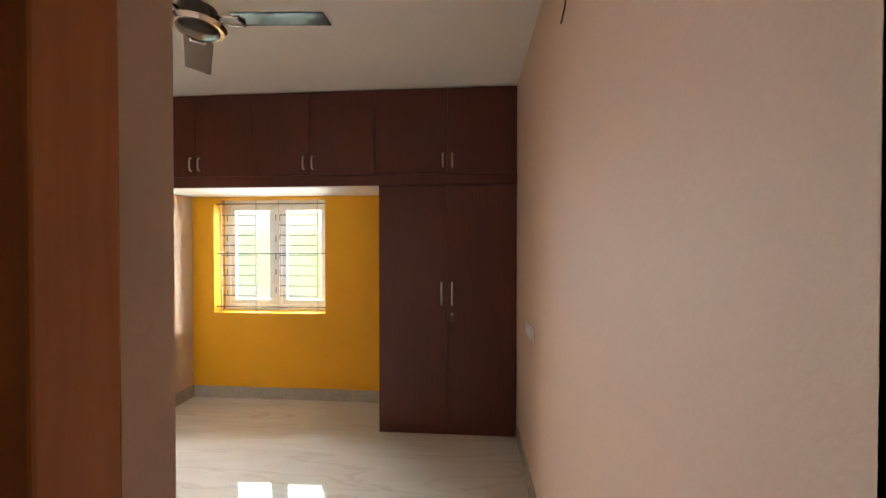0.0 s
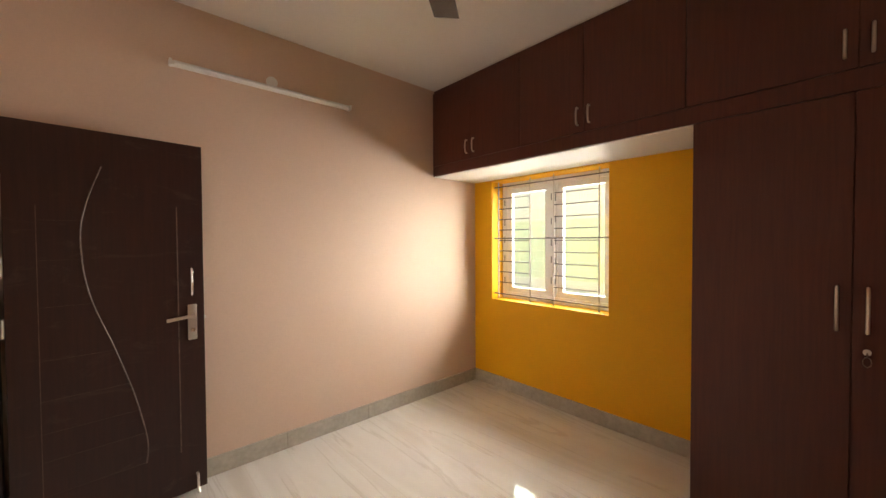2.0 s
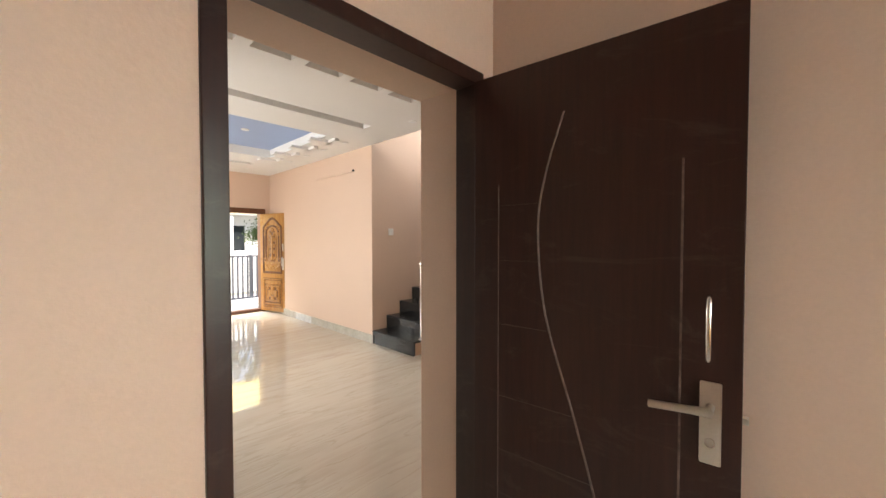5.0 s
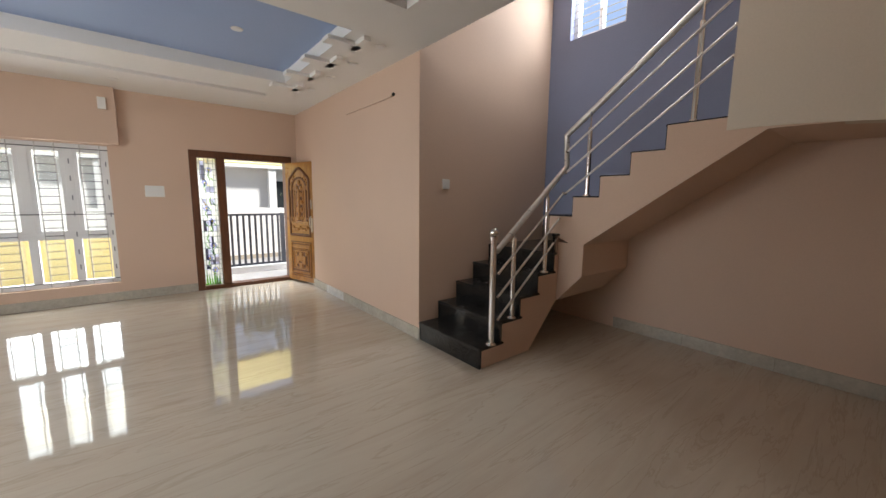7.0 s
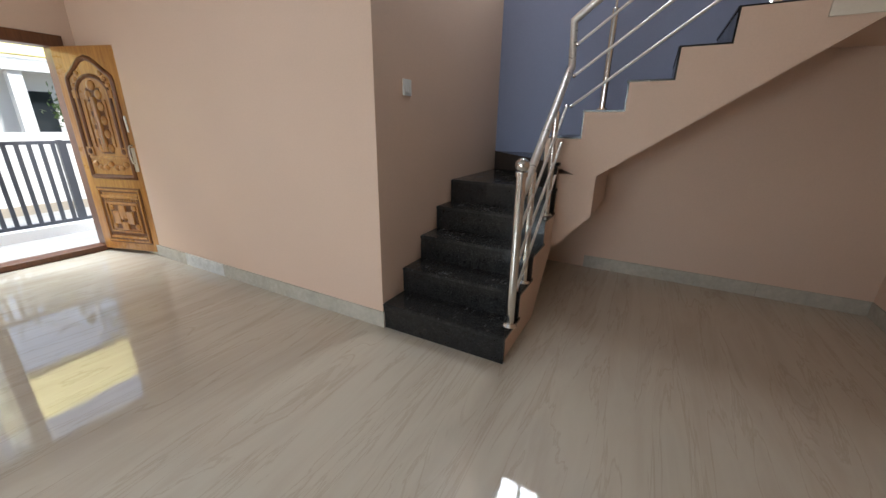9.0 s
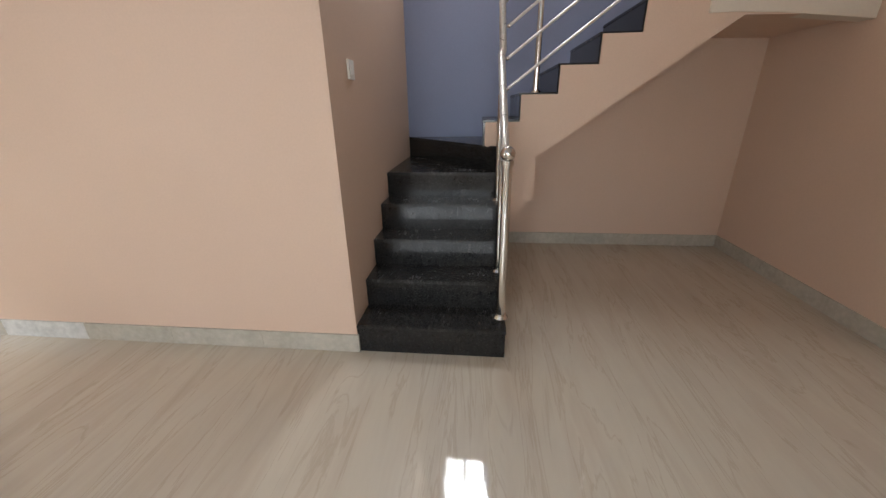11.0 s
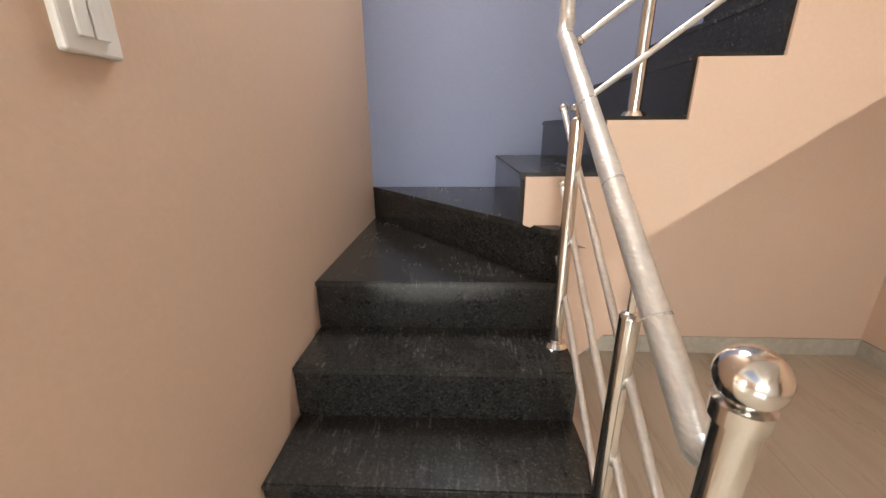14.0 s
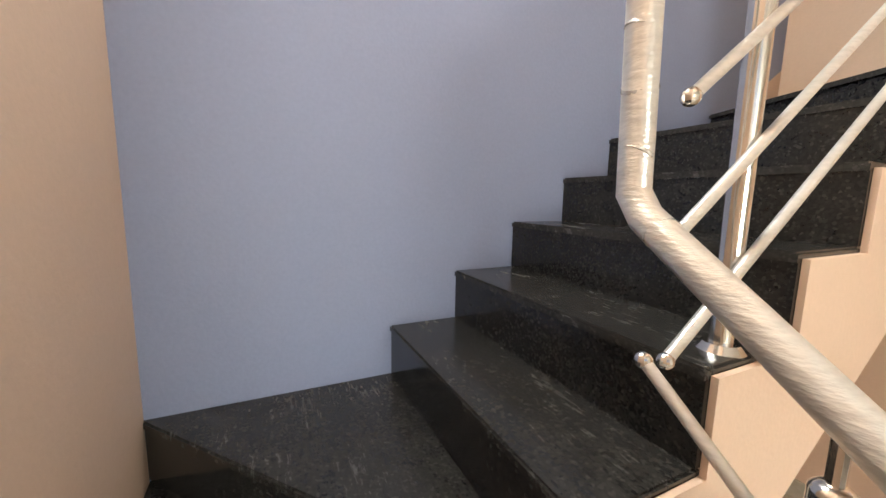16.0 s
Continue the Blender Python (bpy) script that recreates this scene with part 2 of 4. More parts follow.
BARK = material("brown_bark", (0.12, 0.08, 0.05), 0.9, vary=0.3, scale=12, bump=0.5)
BLACK = material("black_plastic", (0.015, 0.015, 0.016), 0.4, bump=0.0)
DARKGLASS = material("dark_window_glass", (0.03, 0.035, 0.04), 0.08, bump=0.0)
CLEAR = glass_material("clear_glass", (0.98, 1.0, 0.99))
FROST = glass_material("pale_green_glass", (0.74, 0.83, 0.76), 0.1, 0.08)
STAIN_BLUE = glass_material("violet_blue_stained_glass", (0.68, 0.70, 0.93), 0.1, 0.08)
STAIN_GREEN = glass_material("green_stained_glass", (0.35, 0.75, 0.12), 0.1, 0.15)
STAIN_YELLOW = glass_material("yellow_stained_glass", (0.95, 0.80, 0.15), 0.1, 0.15)
STAIN_PALE = glass_material("pale_lavender_stained_glass", (0.80, 0.82, 0.95), 0.1, 0.05)
STAIN_WHITE = glass_material("milky_stained_glass", (0.92, 0.93, 0.90), 0.3, 0.0)
st_nodes = STAIN_WHITE.node_tree
milk = st_nodes.nodes.new("ShaderNodeBsdfTranslucent")
milk.inputs["Color"].default_value = (0.85, 0.86, 0.82, 1)
for nd in st_nodes.nodes:
    if nd.type == "MIX_SHADER":
        nd.inputs[0].default_value = 0.45
        st_nodes.links.new(milk.outputs[0], nd.inputs[2])


# ---- mesh helpers ----
def box(bm, x0, x1, y0, y1, z0, z1, bevel=0.0):
    vs = [bm.verts.new((x, y, z)) for x in (x0, x1) for y in (y0, y1) for z in (z0, z1)]
    fs = [bm.faces.new([vs[i] for i in q]) for q in ((0, 1, 3, 2), (4, 6, 7, 5), (0, 4, 5, 1), (2, 3, 7, 6), (0, 2, 6, 4), (1, 5, 7, 3))]
    if bevel:
        es = list({e for f in fs for e in f.edges})
        bmesh.ops.bevel(bm, geom=es, offset=bevel, segments=2, affect="EDGES", profile=0.5)
    return bm


def rod(bm, p, q, r, n=12, r2=None):
    p, q = Vector(p), Vector(q)
    d = q - p
    m = Matrix.Translation((p + q) / 2) @ d.to_track_quat("Z", "Y").to_matrix().to_4x4()
    bmesh.ops.create_cone(bm, cap_ends=True, segments=n, radius1=r, radius2=r if r2 is None else r2, depth=d.length, matrix=m)
    return bm


def ball(bm, c, r, s=(1, 1, 1)):
    bmesh.ops.create_uvsphere(bm, u_segments=18, v_segments=12, radius=r, matrix=Matrix.Translation(c) @ Matrix.Diagonal((*s, 1)))
    return bm


def prism(bm, pts, off):
    """Extrudes the flat outline pts by the vector off."""
    off = Vector(off)
    a = [bm.verts.new(p) for p in pts]
    b = [bm.verts.new(Vector(p) + off) for p in pts]
    bm.faces.new(a)
    bm.faces.new(b[::-1])
    for i in range(len(a)):
        j = (i + 1) % len(a)
        bm.faces.new((a[i], b[i], b[j], a[j]))
    bmesh.ops.recalc_face_normals(bm, faces=bm.faces)
    return bm


def tube(bm, pts, r, n=12):
    """A bent pipe through pts with mitred bends."""
    pts = [Vector(p) for p in pts]
    rings = []
    up = None
    for i, p in enumerate(pts):
        d0 = (p - pts[i - 1]).normalized() if i else (pts[1] - p).normalized()
        d1 = (pts[i + 1] - p).normalized() if i < len(pts) - 1 else d0
        t = (d0 + d1).normalized()
        if up is None:
            up = Vector((0, 0, 1)) if abs(t.z) < 0.9 else Vector((1, 0, 0))
        side = t.cross(up).normalized()
        up2 = side.cross(t).normalized()
        k = 1 / max(0.4, t.dot(d0))
        ring = [bm.verts.new(p + r * (math.cos(2 * math.pi * j / n) * side + math.sin(2 * math.pi * j / n) * up2 * (k if i not in (0, len(pts) - 1) else 1))) for j in range(n)]
        rings.append(ring)
        up = up2
    for a, b in zip(rings, rings[1:]):
        for j in range(n):
            bm.faces.new((a[j], a[(j + 1) % n], b[(j + 1) % n], b[j]))
    bm.faces.new(rings[0][::-1])
    bm.faces.new(rings[-1])
    return bm


def link(name, bm, mat, smooth=False):
    me = bpy.data.meshes.new(name)
    bmesh.ops.recalc_face_normals(bm, faces=bm.faces)
    bm.to_mesh(me)
    bm.free()
    me.materials.append(mat)
    if smooth:
        for p in me.polygons:
            p.use_smooth = True
        me.set_sharp_from_angle(angle=radians(40))
    return new(name, me)


def part(name, bm, mat, parent, label="", smooth=False):
    ob = link(name, bm, mat, smooth)
    ob.parent = parent
    m, up = Matrix(), parent
    while up is not None:
        m, up = up.matrix_parent_inverse @ up.matrix_basis @ m, up.parent
    ob.matrix_parent_inverse = m.inverted()
    if label:
        ob["label"] = label
    return ob


def thing(name, at, label, category, group="", kind=""):
    ob = new(name)
    ob.empty_display_size = 0.1
    ob.location = at
    ob.matrix_world = Matrix.Translation(at)
    return tagged(ob, label, category, group, kind)


def B():
    return bmesh.new()


def wall(name, axis, a, b, u0, u1, z0, z1, mat, label, holes=()):
    """A wall between the planes a and b of the axis, from u0 to u1 along the other one, with holes (u0, u1, z0, z1) through it."""
    us = sorted({u0, u1, *[h[0] for h in holes], *[h[1] for h in holes]})
    zs = sorted({z0, z1, *[h[2] for h in holes], *[h[3] for h in holes]})
    full = lambda i, j: 0 <= i < len(us) - 1 and 0 <= j < len(zs) - 1 and not any(
        h[0] <= (us[i] + us[i + 1]) / 2 <= h[1] and h[2] <= (zs[j] + zs[j + 1]) / 2 <= h[3] for h in holes)
    bm = bmesh.new()
    put = lambda w, u, z: bm.verts.new((w, u, z) if axis == "x" else (u, w, z))
    for i in range(len(us) - 1):
        for j in range(len(zs) - 1):
            if not full(i, j):
                continue
            l, r, d, t = us[i], us[i + 1], zs[j], zs[j + 1]
            for w in (a, b):
                bm.faces.new([put(w, l, d), put(w, r, d), put(w, r, t), put(w, l, t)])
            for (di, dj), (p, q) in (((-1, 0), ((l, d), (l, t))), ((1, 0), ((r, d), (r, t))), ((0, -1), ((l, d), (r, d))), ((0, 1), ((l, t), (r, t)))):
                if not full(i + di, j + dj):
                    bm.faces.new([put(a, *p), put(b, *p), put(b, *q), put(a, *q)])
    bmesh.ops.remove_doubles(bm, verts=bm.verts, dist=1e-5)
    return tagged(link(name, bm, mat), label, "wall", kind="structure")


def slab(name, x0, x1, y0, y1, z0, z1, mat, label, category):
    return tagged(link(name, box(B(), x0, x1, y0, y1, z0, z1), mat), label, category, kind="structure")

# ---- plan ----
BW, BE, BN, BS = -2.115, 1.05, 3.90, 0.728      # bedroom walls
HN, HW, HS, HE = 0.44, -3.89, -6.10, 1.60       # hall walls
SW, SS = -5.825, -2.595                         # stairwell back wall and flank wall
BC, HC, SC = 2.80, 2.70, 5.60                   # ceilings

# bedroom shell
slab("floor_bedroom", BW - 0.2, BE + 0.2, HN + 0.145, BN + 0.2, -0.15, 0.0, FLOOR_B, "polished pale cream vitrified tile bedroom floor", "floor")
slab("ceiling_bedroom", BW - 0.2, BE + 0.2, HN, BN + 0.25, BC, BC + 0.15, WHITE, "plain white painted bedroom ceiling", "ceiling")
wall("wall_bedroom_west", "x", BW - 0.23, BW, BS, BN, 0, BC, PEACH, "peach painted plaster bedroom wall with tube light")
wall("wall_bedroom_east", "x", BE, BE + 0.23, -1.2, BN, 0, BC, PEACH, "peach painted plaster bedroom wall with switch plate")
wall("wall_bedroom_north", "y", BN, BN + 0.23, BW - 0.23, BE + 0.23, 0, BC, YELLOW, "bright yellow painted plaster wall round a window",
     [(-1.89, -0.743, 0.855, 2.0)])
wall("wall_bedroom_south", "y", HN, BS, SW - 0.23, HE, 0, BC, PEACH, "peach painted plaster wall with two door openings",
     [(-2.0, -1.17, -0.01, 1.997), (0.372, BE, -0.01, 2.05)])
# small washroom behind the first camera place
slab("floor_washroom", -0.9, BE + 0.2, -1.2, HN + 0.145, -0.15, -0.004, FLOOR_B, "pale tiled washroom floor", "floor")
wall("wall_washroom_west", "x", -1.05, -0.9, -1.2, HN, 0, HC, WHITE, "plain white washroom wall")
wall("wall_washroom_south", "y", -1.35, -1.2, -1.05, BE + 0.23, 0, HC, WHITE, "plain white washroom wall")

# hall and stairwell shell
slab("floor_hall", SW - 0.2, HE + 0.2, HS - 0.12, HN + 0.145, -0.15, -0.0005, FLOOR_H, "glossy beige vitrified hall floor with long brown veins", "floor")
wall("wall_hall_front", "y", HS - 0.23, HS, HW - 0.23, HE + 0.23, 0, HC, PEACH, "peach painted front wall with entrance door and window",
     [(-3.73, -2.43, -0.01, 2.0), (-1.56, -0.42, 0.24, 2.0)])
wall("wall_hall_flank", "x", HW - 0.23, HW, HS, SS - 0.23, 0, HC, PEACH, "peach painted hall wall beside the staircase")
wall("wall_hall_east", "x", HE, HE + 0.23, HS, HN, 0, HC, PEACH, "plain peach painted hall wall with an assumed wide window", [(-3.9, -1.3, 0.75, 2.2)])
# Frame of the unseen east window, added for the light from that side.
bm = B()
for a in ((-3.9, -1.3, 0.75, 0.81), (-3.9, -1.3, 2.14, 2.2), (-3.9, -3.84, 0.81, 2.14), (-1.36, -1.3, 0.81, 2.14), (-2.63, -2.57, 0.81, 2.14)):
    box(bm, HE + 0.1, HE + 0.16, a[0] + 0.001, a[1] - 0.001, a[2] + 0.001, a[3] - 0.001)
tagged(link("window_hall_east", bm, UPVC), "plain white framed hall window, unseen and assumed", "window", kind="structure")
wall("wall_stair_flank", "y", SS - 0.23, SS, SW, HW, 0, SC, PEACH, "pale painted wall beside the lower stair flight")
wall("wall_upper_flank", "x", HW - 0.15, HW, SS + 0.002, HN, HC + 0.41, SC, PEACH, "pale painted upper stairwell wall")
wall("wall_upper_north", "y", HN, BS, SW - 0.23, HW, BC + 0.002, SC, PEACH, "pale painted upper stairwell wall")
slab("ceiling_stairwell", SW - 0.23, HW, SS - 0.23, BS, SC, SC + 0.15, WHITE, "plain white ceiling over the stairwell", "ceiling")
# back wall: blue above the stair line, peach below it
RUN, RISE = 0.249, 0.178
bm = prism(B(), [(SW, SS - 0.23, 0.7), (SW, -1.5, 1.1), (SW, -0.30, 1.96), (SW, 0.44, 2.45), (SW, 0.44, 3.2), (SW, SS - 0.23, 3.2)], (-0.23, 0, 0))
tagged(link("wall_stair_back", bm, BLUE), "slate blue painted stairwell wall behind the steps", "wall", kind="structure")
wall("wall_stair_back_upper", "x", SW - 0.23, SW, SS - 0.23, HN, 3.2, SC, BLUE, "slate blue painted upper stairwell wall with a window", [(-2.34, -1.70, 3.2001, 4.35)])
bm = prism(B(), [(SW, SS - 0.23, 0.0), (SW, HN, 0.0), (SW, HN, 2.45), (SW, -0.30, 1.96), (SW, -1.5, 1.1), (SW, SS - 0.23, 0.7)], (-0.23, 0, 0))
tagged(link("wall_understair_back", bm, PEACH), "peach painted wall under the staircase", "wall", kind="structure")

# cream beam and wall over the upper flight
bm = prism(B(), [(-4.925, -0.515, 1.86), (-4.925, -0.35, 1.862), (-4.925, -0.1, 1.85), (-4.925, HN - 0.003, 1.80), (-4.925, HN - 0.003, SC), (-4.925, -0.515, SC)], (-0.12, 0, 0))
tagged(link("beam_stair", bm, CREAM), "cream painted beam and wall over the stairs", "beam", kind="structure")

# hall ceiling: holes are the recesses of the false ceiling
bm = B()
RECESS = [(-3.40, 0.9, -2.06, -1.90), (-3.25, 0.9, -4.40, -2.62), (-3.22, 0.9, -5.16, -5.02)]
TEETH = [(-3.25 + 0.38 * i, -2.97 + 0.38 * i, -1.05, -0.62) for i in range(10)]
holes = RECESS + TEETH
xs = sorted({HW, HE, *[h[0] for h in holes], *[h[1] for h in holes]})
ys = sorted({HS, HN, *[h[2] for h in holes], *[h[3] for h in holes]})
hole_at = lambda x, y: any(h[0] < x < h[1] and h[2] < y < h[3] for h in holes)
for i in range(len(xs) - 1):
    for j in range(len(ys) - 1):
        if not hole_at((xs[i] + xs[i + 1]) / 2, (ys[j] + ys[j + 1]) / 2):
            bm.faces.new([bm.verts.new((x, y, HC)) for x, y in ((xs[i], ys[j]), (xs[i], ys[j + 1]), (xs[i + 1], ys[j + 1]), (xs[i + 1], ys[j]))])
for x0, x1, y0, y1 in holes:
    for p, q in (((x0, y0), (x1, y0)), ((x1, y0), (x1, y1)), ((x1, y1), (x0, y1)), ((x0, y1), (x0, y0))):
        bm.faces.new([bm.verts.new((*p, HC)), bm.verts.new((*q, HC)), bm.verts.new((*q, HC + 0.31)), bm.verts.new((*p, HC + 0.31))])
bmesh.ops.remove_doubles(bm, verts=bm.verts, dist=1e-5)
box(bm, HW - 0.01, HE, HS, HN, HC + 0.312, HC + 0.40)
box(bm, HW + 0.3, HE - 0.1, -1.15, -0.55, HC + 0.06, HC + 0.08)
# stepped blocks along the edge of the blue tray
for i, y in enumerate((-4.50, -3.95, -3.40, -2.85)):
    box(bm, -3.42, -3.12, y - 0.06, y + 0.06, HC - 0.035, HC - 0.002)
    box(bm, -3.42, -3.36, y - 0.06, y + 0.22, HC - 0.035, HC - 0.002)
tagged(link("ceiling_hall", bm, WHITE), "white plaster false ceiling with stepped trays and recesses", "ceiling", kind="structure")
slab("ceiling_hall_tray", -3.245, 0.895, -4.395, -2.625, HC + 0.118, HC + 0.128, TRAYBLUE, "pale blue painted tray panel of the hall ceiling", "ceiling")
# lintel box over the hall window
slab("trim_window_box", -1.68, HE, HS + 0.002, HS + 0.10, 2.01, HC - 0.002, PEACH, "peach painted lintel box over the hall window", "trim")


# ---- skirting tiles ----
def skirting(name, axis, face, inward, u0, u1, label):
    """A row of tile strips on the wall at face; inward: +1 or -1 along the axis."""
    root = thing(name, (face, u0, 0) if axis == "x" else (u0, face, 0), label, "skirting", kind="structure")
    n = max(1, round((u1 - u0) / 0.6))
    for i in range(n):
        a, b = u0 + (u1 - u0) * i / n + 0.0008, u0 + (u1 - u0) * (i + 1) / n - 0.0008
        w = sorted((face - inward * 0.002, face + inward * 0.011))
        bm = box(B(), w[0], w[1], a, b, 0.0, 0.115, 0.0015) if axis == "x" else box(B(), a, b, w[0], w[1], 0.0, 0.115, 0.0015)
        part("skirting_tile", bm, SKIRTPALE if name.endswith("flank") and i == 2 else SKIRT, root)
    return root


GREYSK = "grey beige stone-look skirting tiles along the wall"
skirting("baseboard_bedroom_west", "x", BW, 1, BS, BN, GREYSK)
skirting("baseboard_bedroom_north", "y", BN, -1, BW + 0.012, -0.065, GREYSK)
skirting("baseboard_bedroom_east", "x", BE, -1, BS, 3.40, GREYSK)
skirting("baseboard_bedroom_south", "y", BS, 1, -1.13, 0.372, GREYSK)
skirting("baseboard_hall_flank", "x", HW, 1, HS, SS, GREYSK)
skirting("baseboard_hall_front", "y", HS, 1, -2.42, HE, GREYSK)
skirting("baseboard_hall_north", "y", HN, -1, SW + 0.012, -1.99, GREYSK)
skirting("baseboard_hall_north_east", "y", HN, -1, -1.185, -0.0, GREYSK)
skirting("baseboard_understair", "x", SW, 1, -1.60, HN, GREYSK)
skirting("baseboard_stair_corner", "y", SS, 1, -3.945, HW + 0.011, GREYSK)


# ---- doors ----
def door_frame(name, x0, x1, top, y0, y1, w, mat, label):
    root = thing(name, ((x0 + x1) / 2, (y0 + y1) / 2, 0), label, "door frame", kind="structure")
    part("jamb", box(B(), x0, x0 + w, y0, y1, 0, top - w, 0.003), mat, root)
    part("jamb", box(B(), x1 - w, x1, y0, y1, 0, top - w, 0.003), mat, root)
    part("head", box(B(), x0, x1, y0, y1, top - w, top, 0.003), mat, root)
    return root


df = door_frame("door_frame_bedroom", -2.043, -1.133, 2.035, 0.645, BS + 0.012, 0.05, DOORWOOD, "dark brown wooden door frame in the peach wall")
part("stop", box(B(), -1.192, -1.1835, 0.647, 0.69, 0, 1.984), DOORWOOD, df)
part("latch_plate", box(B(), -1.1845, -1.1825, 0.70, 0.722, 0.92, 1.10), NICKEL, df, "nickel strike plate")
part("bolt_keep", box(B(), -1.26, -1.235, BS + 0.012, BS + 0.022, 1.955, 2.0), BLACK, df, "small black bolt keep")
door_frame("door_frame_washroom", 0.30, BE + 0.115, 2.14, 0.575, 0.637, 0.105, ORANGEWOOD, "orange brown wooden frame of the washroom door")


def pull_handle(root, at, height, out, mat, name="handle"):
    """A bow handle, upright, at the point, standing off along the vector out."""
    at, out = Vector(at), Vector(out)
    pts = [at + Vector((0, 0, height / 2)) - out * 0.1]
    for i in range(9):
        a = math.pi * i / 8
        pts.append(at + Vector((0, 0, height / 2 * math.cos(a))) + out * (0.62 + 0.38 * math.sin(a)))
    pts.append(at - Vector((0, 0, height / 2)) - out * 0.1)
    return part(name, tube(B(), pts, 0.0062, 10), mat, root, smooth=True)


# bedroom door leaf, built closed along +x from its hinge, then turned
leaf = thing("door_bedroom", (0, 0, 0), "dark brown flush door with curved grooves standing open", "door", kind="structure")
LW, LH, LT = 0.748, 1.972, 0.034
bm = box(B(), 0, LW, -LT / 2, LT / 2, 0.012, LH, 0.002)
body = part("leaf", bm, DOORWOOD, leaf)
groove = material("worn_pale_groove", (0.12, 0.085, 0.07), 0.5, vary=0.6, scale=25, fine=80)
groove_dim = material("dull_brown_groove", (0.045, 0.026, 0.02), 0.5, vary=0.5, scale=25, fine=80)
for side in (-1, 1):
    y = side * (LT / 2 + 0.0004)
    knots = ((0.43, 1.80), (0.355, 1.62), (0.323, 1.45), (0.357, 1.185), (0.48, 0.885), (0.578, 0.62), (0.638, 0.38), (0.63, 0.26))
    curve = []
    for k in range(len(knots) - 1):
        p0, p1, p2, p3 = (Vector(knots[min(max(k + o, 0), len(knots) - 1)]) for o in (-1, 0, 1, 2))
        for i in range(6):
            t = i / 6
            q = 0.5 * (2 * p1 + (p2 - p0) * t + (2 * p0 - 5 * p1 + 4 * p2 - p3) * t * t + (3 * p1 - p0 - 3 * p2 + p3) * t ** 3)
            curve.append((q.x * LW, y, q.y))
    curve.append((knots[-1][0] * LW, y, knots[-1][1]))
    part("groove", tube(B(), curve, 0.0034, 6), groove, leaf, "pale worn curved groove")
    part("groove", box(B(), 0.622, 0.627, y - 0.0012, y + 0.0012, 0.25, 1.62), groove, leaf)
    part("groove", box(B(), 0.098, 0.1005, y - 0.001, y + 0.001, 0.12, 1.60), groove, leaf)
    for z, x in ((1.53, 0.25), (1.345, 0.24), (1.13, 0.27), (0.885, 0.355), (0.70, 0.41), (0.55, 0.445), (0.42, 0.465), (0.26, 0.47)):
        part("groove", box(B(), 0.10, x, y - 0.0008, y + 0.0008, z, z + 0.0026), groove_dim, leaf)
    part("escutcheon", box(B(), LW - 0.082, LW - 0.038, min(y, y + side * 0.009), max(y, y + side * 0.009), 0.875, 1.075, 0.004), NICKEL, leaf, "brushed nickel lock plate", True)
    bm = B()
    tube(bm, [(LW - 0.06, y, 1.015), (LW - 0.06, y + side * 0.045, 1.015), (LW - 0.10, y + side * 0.05, 1.013), (LW - 0.185, y + side * 0.046, 1.004)], 0.0095, 12)
    part("lever_handle", bm, NICKEL, leaf, "brushed nickel lever handle", True)
    rodm = rod(B(), (LW - 0.06, y, 0.93), (LW - 0.06, y + side * 0.014, 0.93), 0.011)
    part("keyhole", rodm, STEEL, leaf)
    pull_handle(leaf, (LW - 0.065, y, 1.205), 0.15, (0, side * 0.035, 0), STEEL, "pull_handle")
for z in (0.25, 1.05, 1.32, 1.75):
    part("hinge", rod(B(), (-0.004, LT / 2 + 0.006, z - 0.04), (-0.004, LT / 2 + 0.006, z + 0.04), 0.006), NICKEL, leaf)
part("stopper", tube(B(), [(LW - 0.05, -LT / 2, 0.10), (LW - 0.05, -LT / 2 - 0.02, 0.10), (LW - 0.05, -LT / 2 - 0.025, 0.03), (LW - 0.05, -LT / 2 - 0.045, 0.008)], 0.007, 8), NICKEL, leaf, "metal door stopper leg")
part("latch", box(B(), LW - 0.002, LW + 0.012, -0.008, 0.008, 0.985, 1.0), NICKEL, leaf)
leaf.matrix_world = pose(-1.975, BS + 0.035, 0, 0, 0, 95)

# ---- entrance: teak frame, stained side light, carved leaf ----
FY0, FY1 = HS - 0.15, HS + 0.015
ef = thing("door_frame_entrance", (-3.08, HS, 0), "brown teak entrance frame with a narrow side light", "door frame", kind="structure")
for n, a in (("jamb", (-3.80, -3.70, 0, 1.93)), ("jamb", (-2.50, -2.405, 0, 1.93)), ("mullion", (-2.845, -2.735, 0.055, 1.93)), ("head", (-3.80, -2.405, 1.93, 2.03)),
             ("threshold", (-3.70, -2.50, 0, 0.055))):
    part(n, box(B(), a[0], a[1], FY0, FY1, a[2], a[3], 0.005), TEAKFRAME, ef)
lead = B()
rng = random.Random(4)
rows = [0.055]
while rows[-1] < 1.80:
    rows.append(rows[-1] + 0.072 + 0.022 * rng.random())
rows.append(1.927)
cols = (-2.735, -2.70, -2.645, -2.59, -2.535, -2.50)
for z in rows[1:-1]:
    box(lead, -2.735, -2.50, HS - 0.066, HS - 0.060, z - 0.0035, z + 0.0035)
for x in cols[1:-1]:
    box(lead, x - 0.0035, x + 0.0035, HS - 0.0662, HS - 0.0598, 0.055, 1.93)
sl = part("side_light", lead, material("dull_lead", (0.10, 0.12, 0.11), 0.5), ef, "leaded stained glass with blue flowers and green stems")
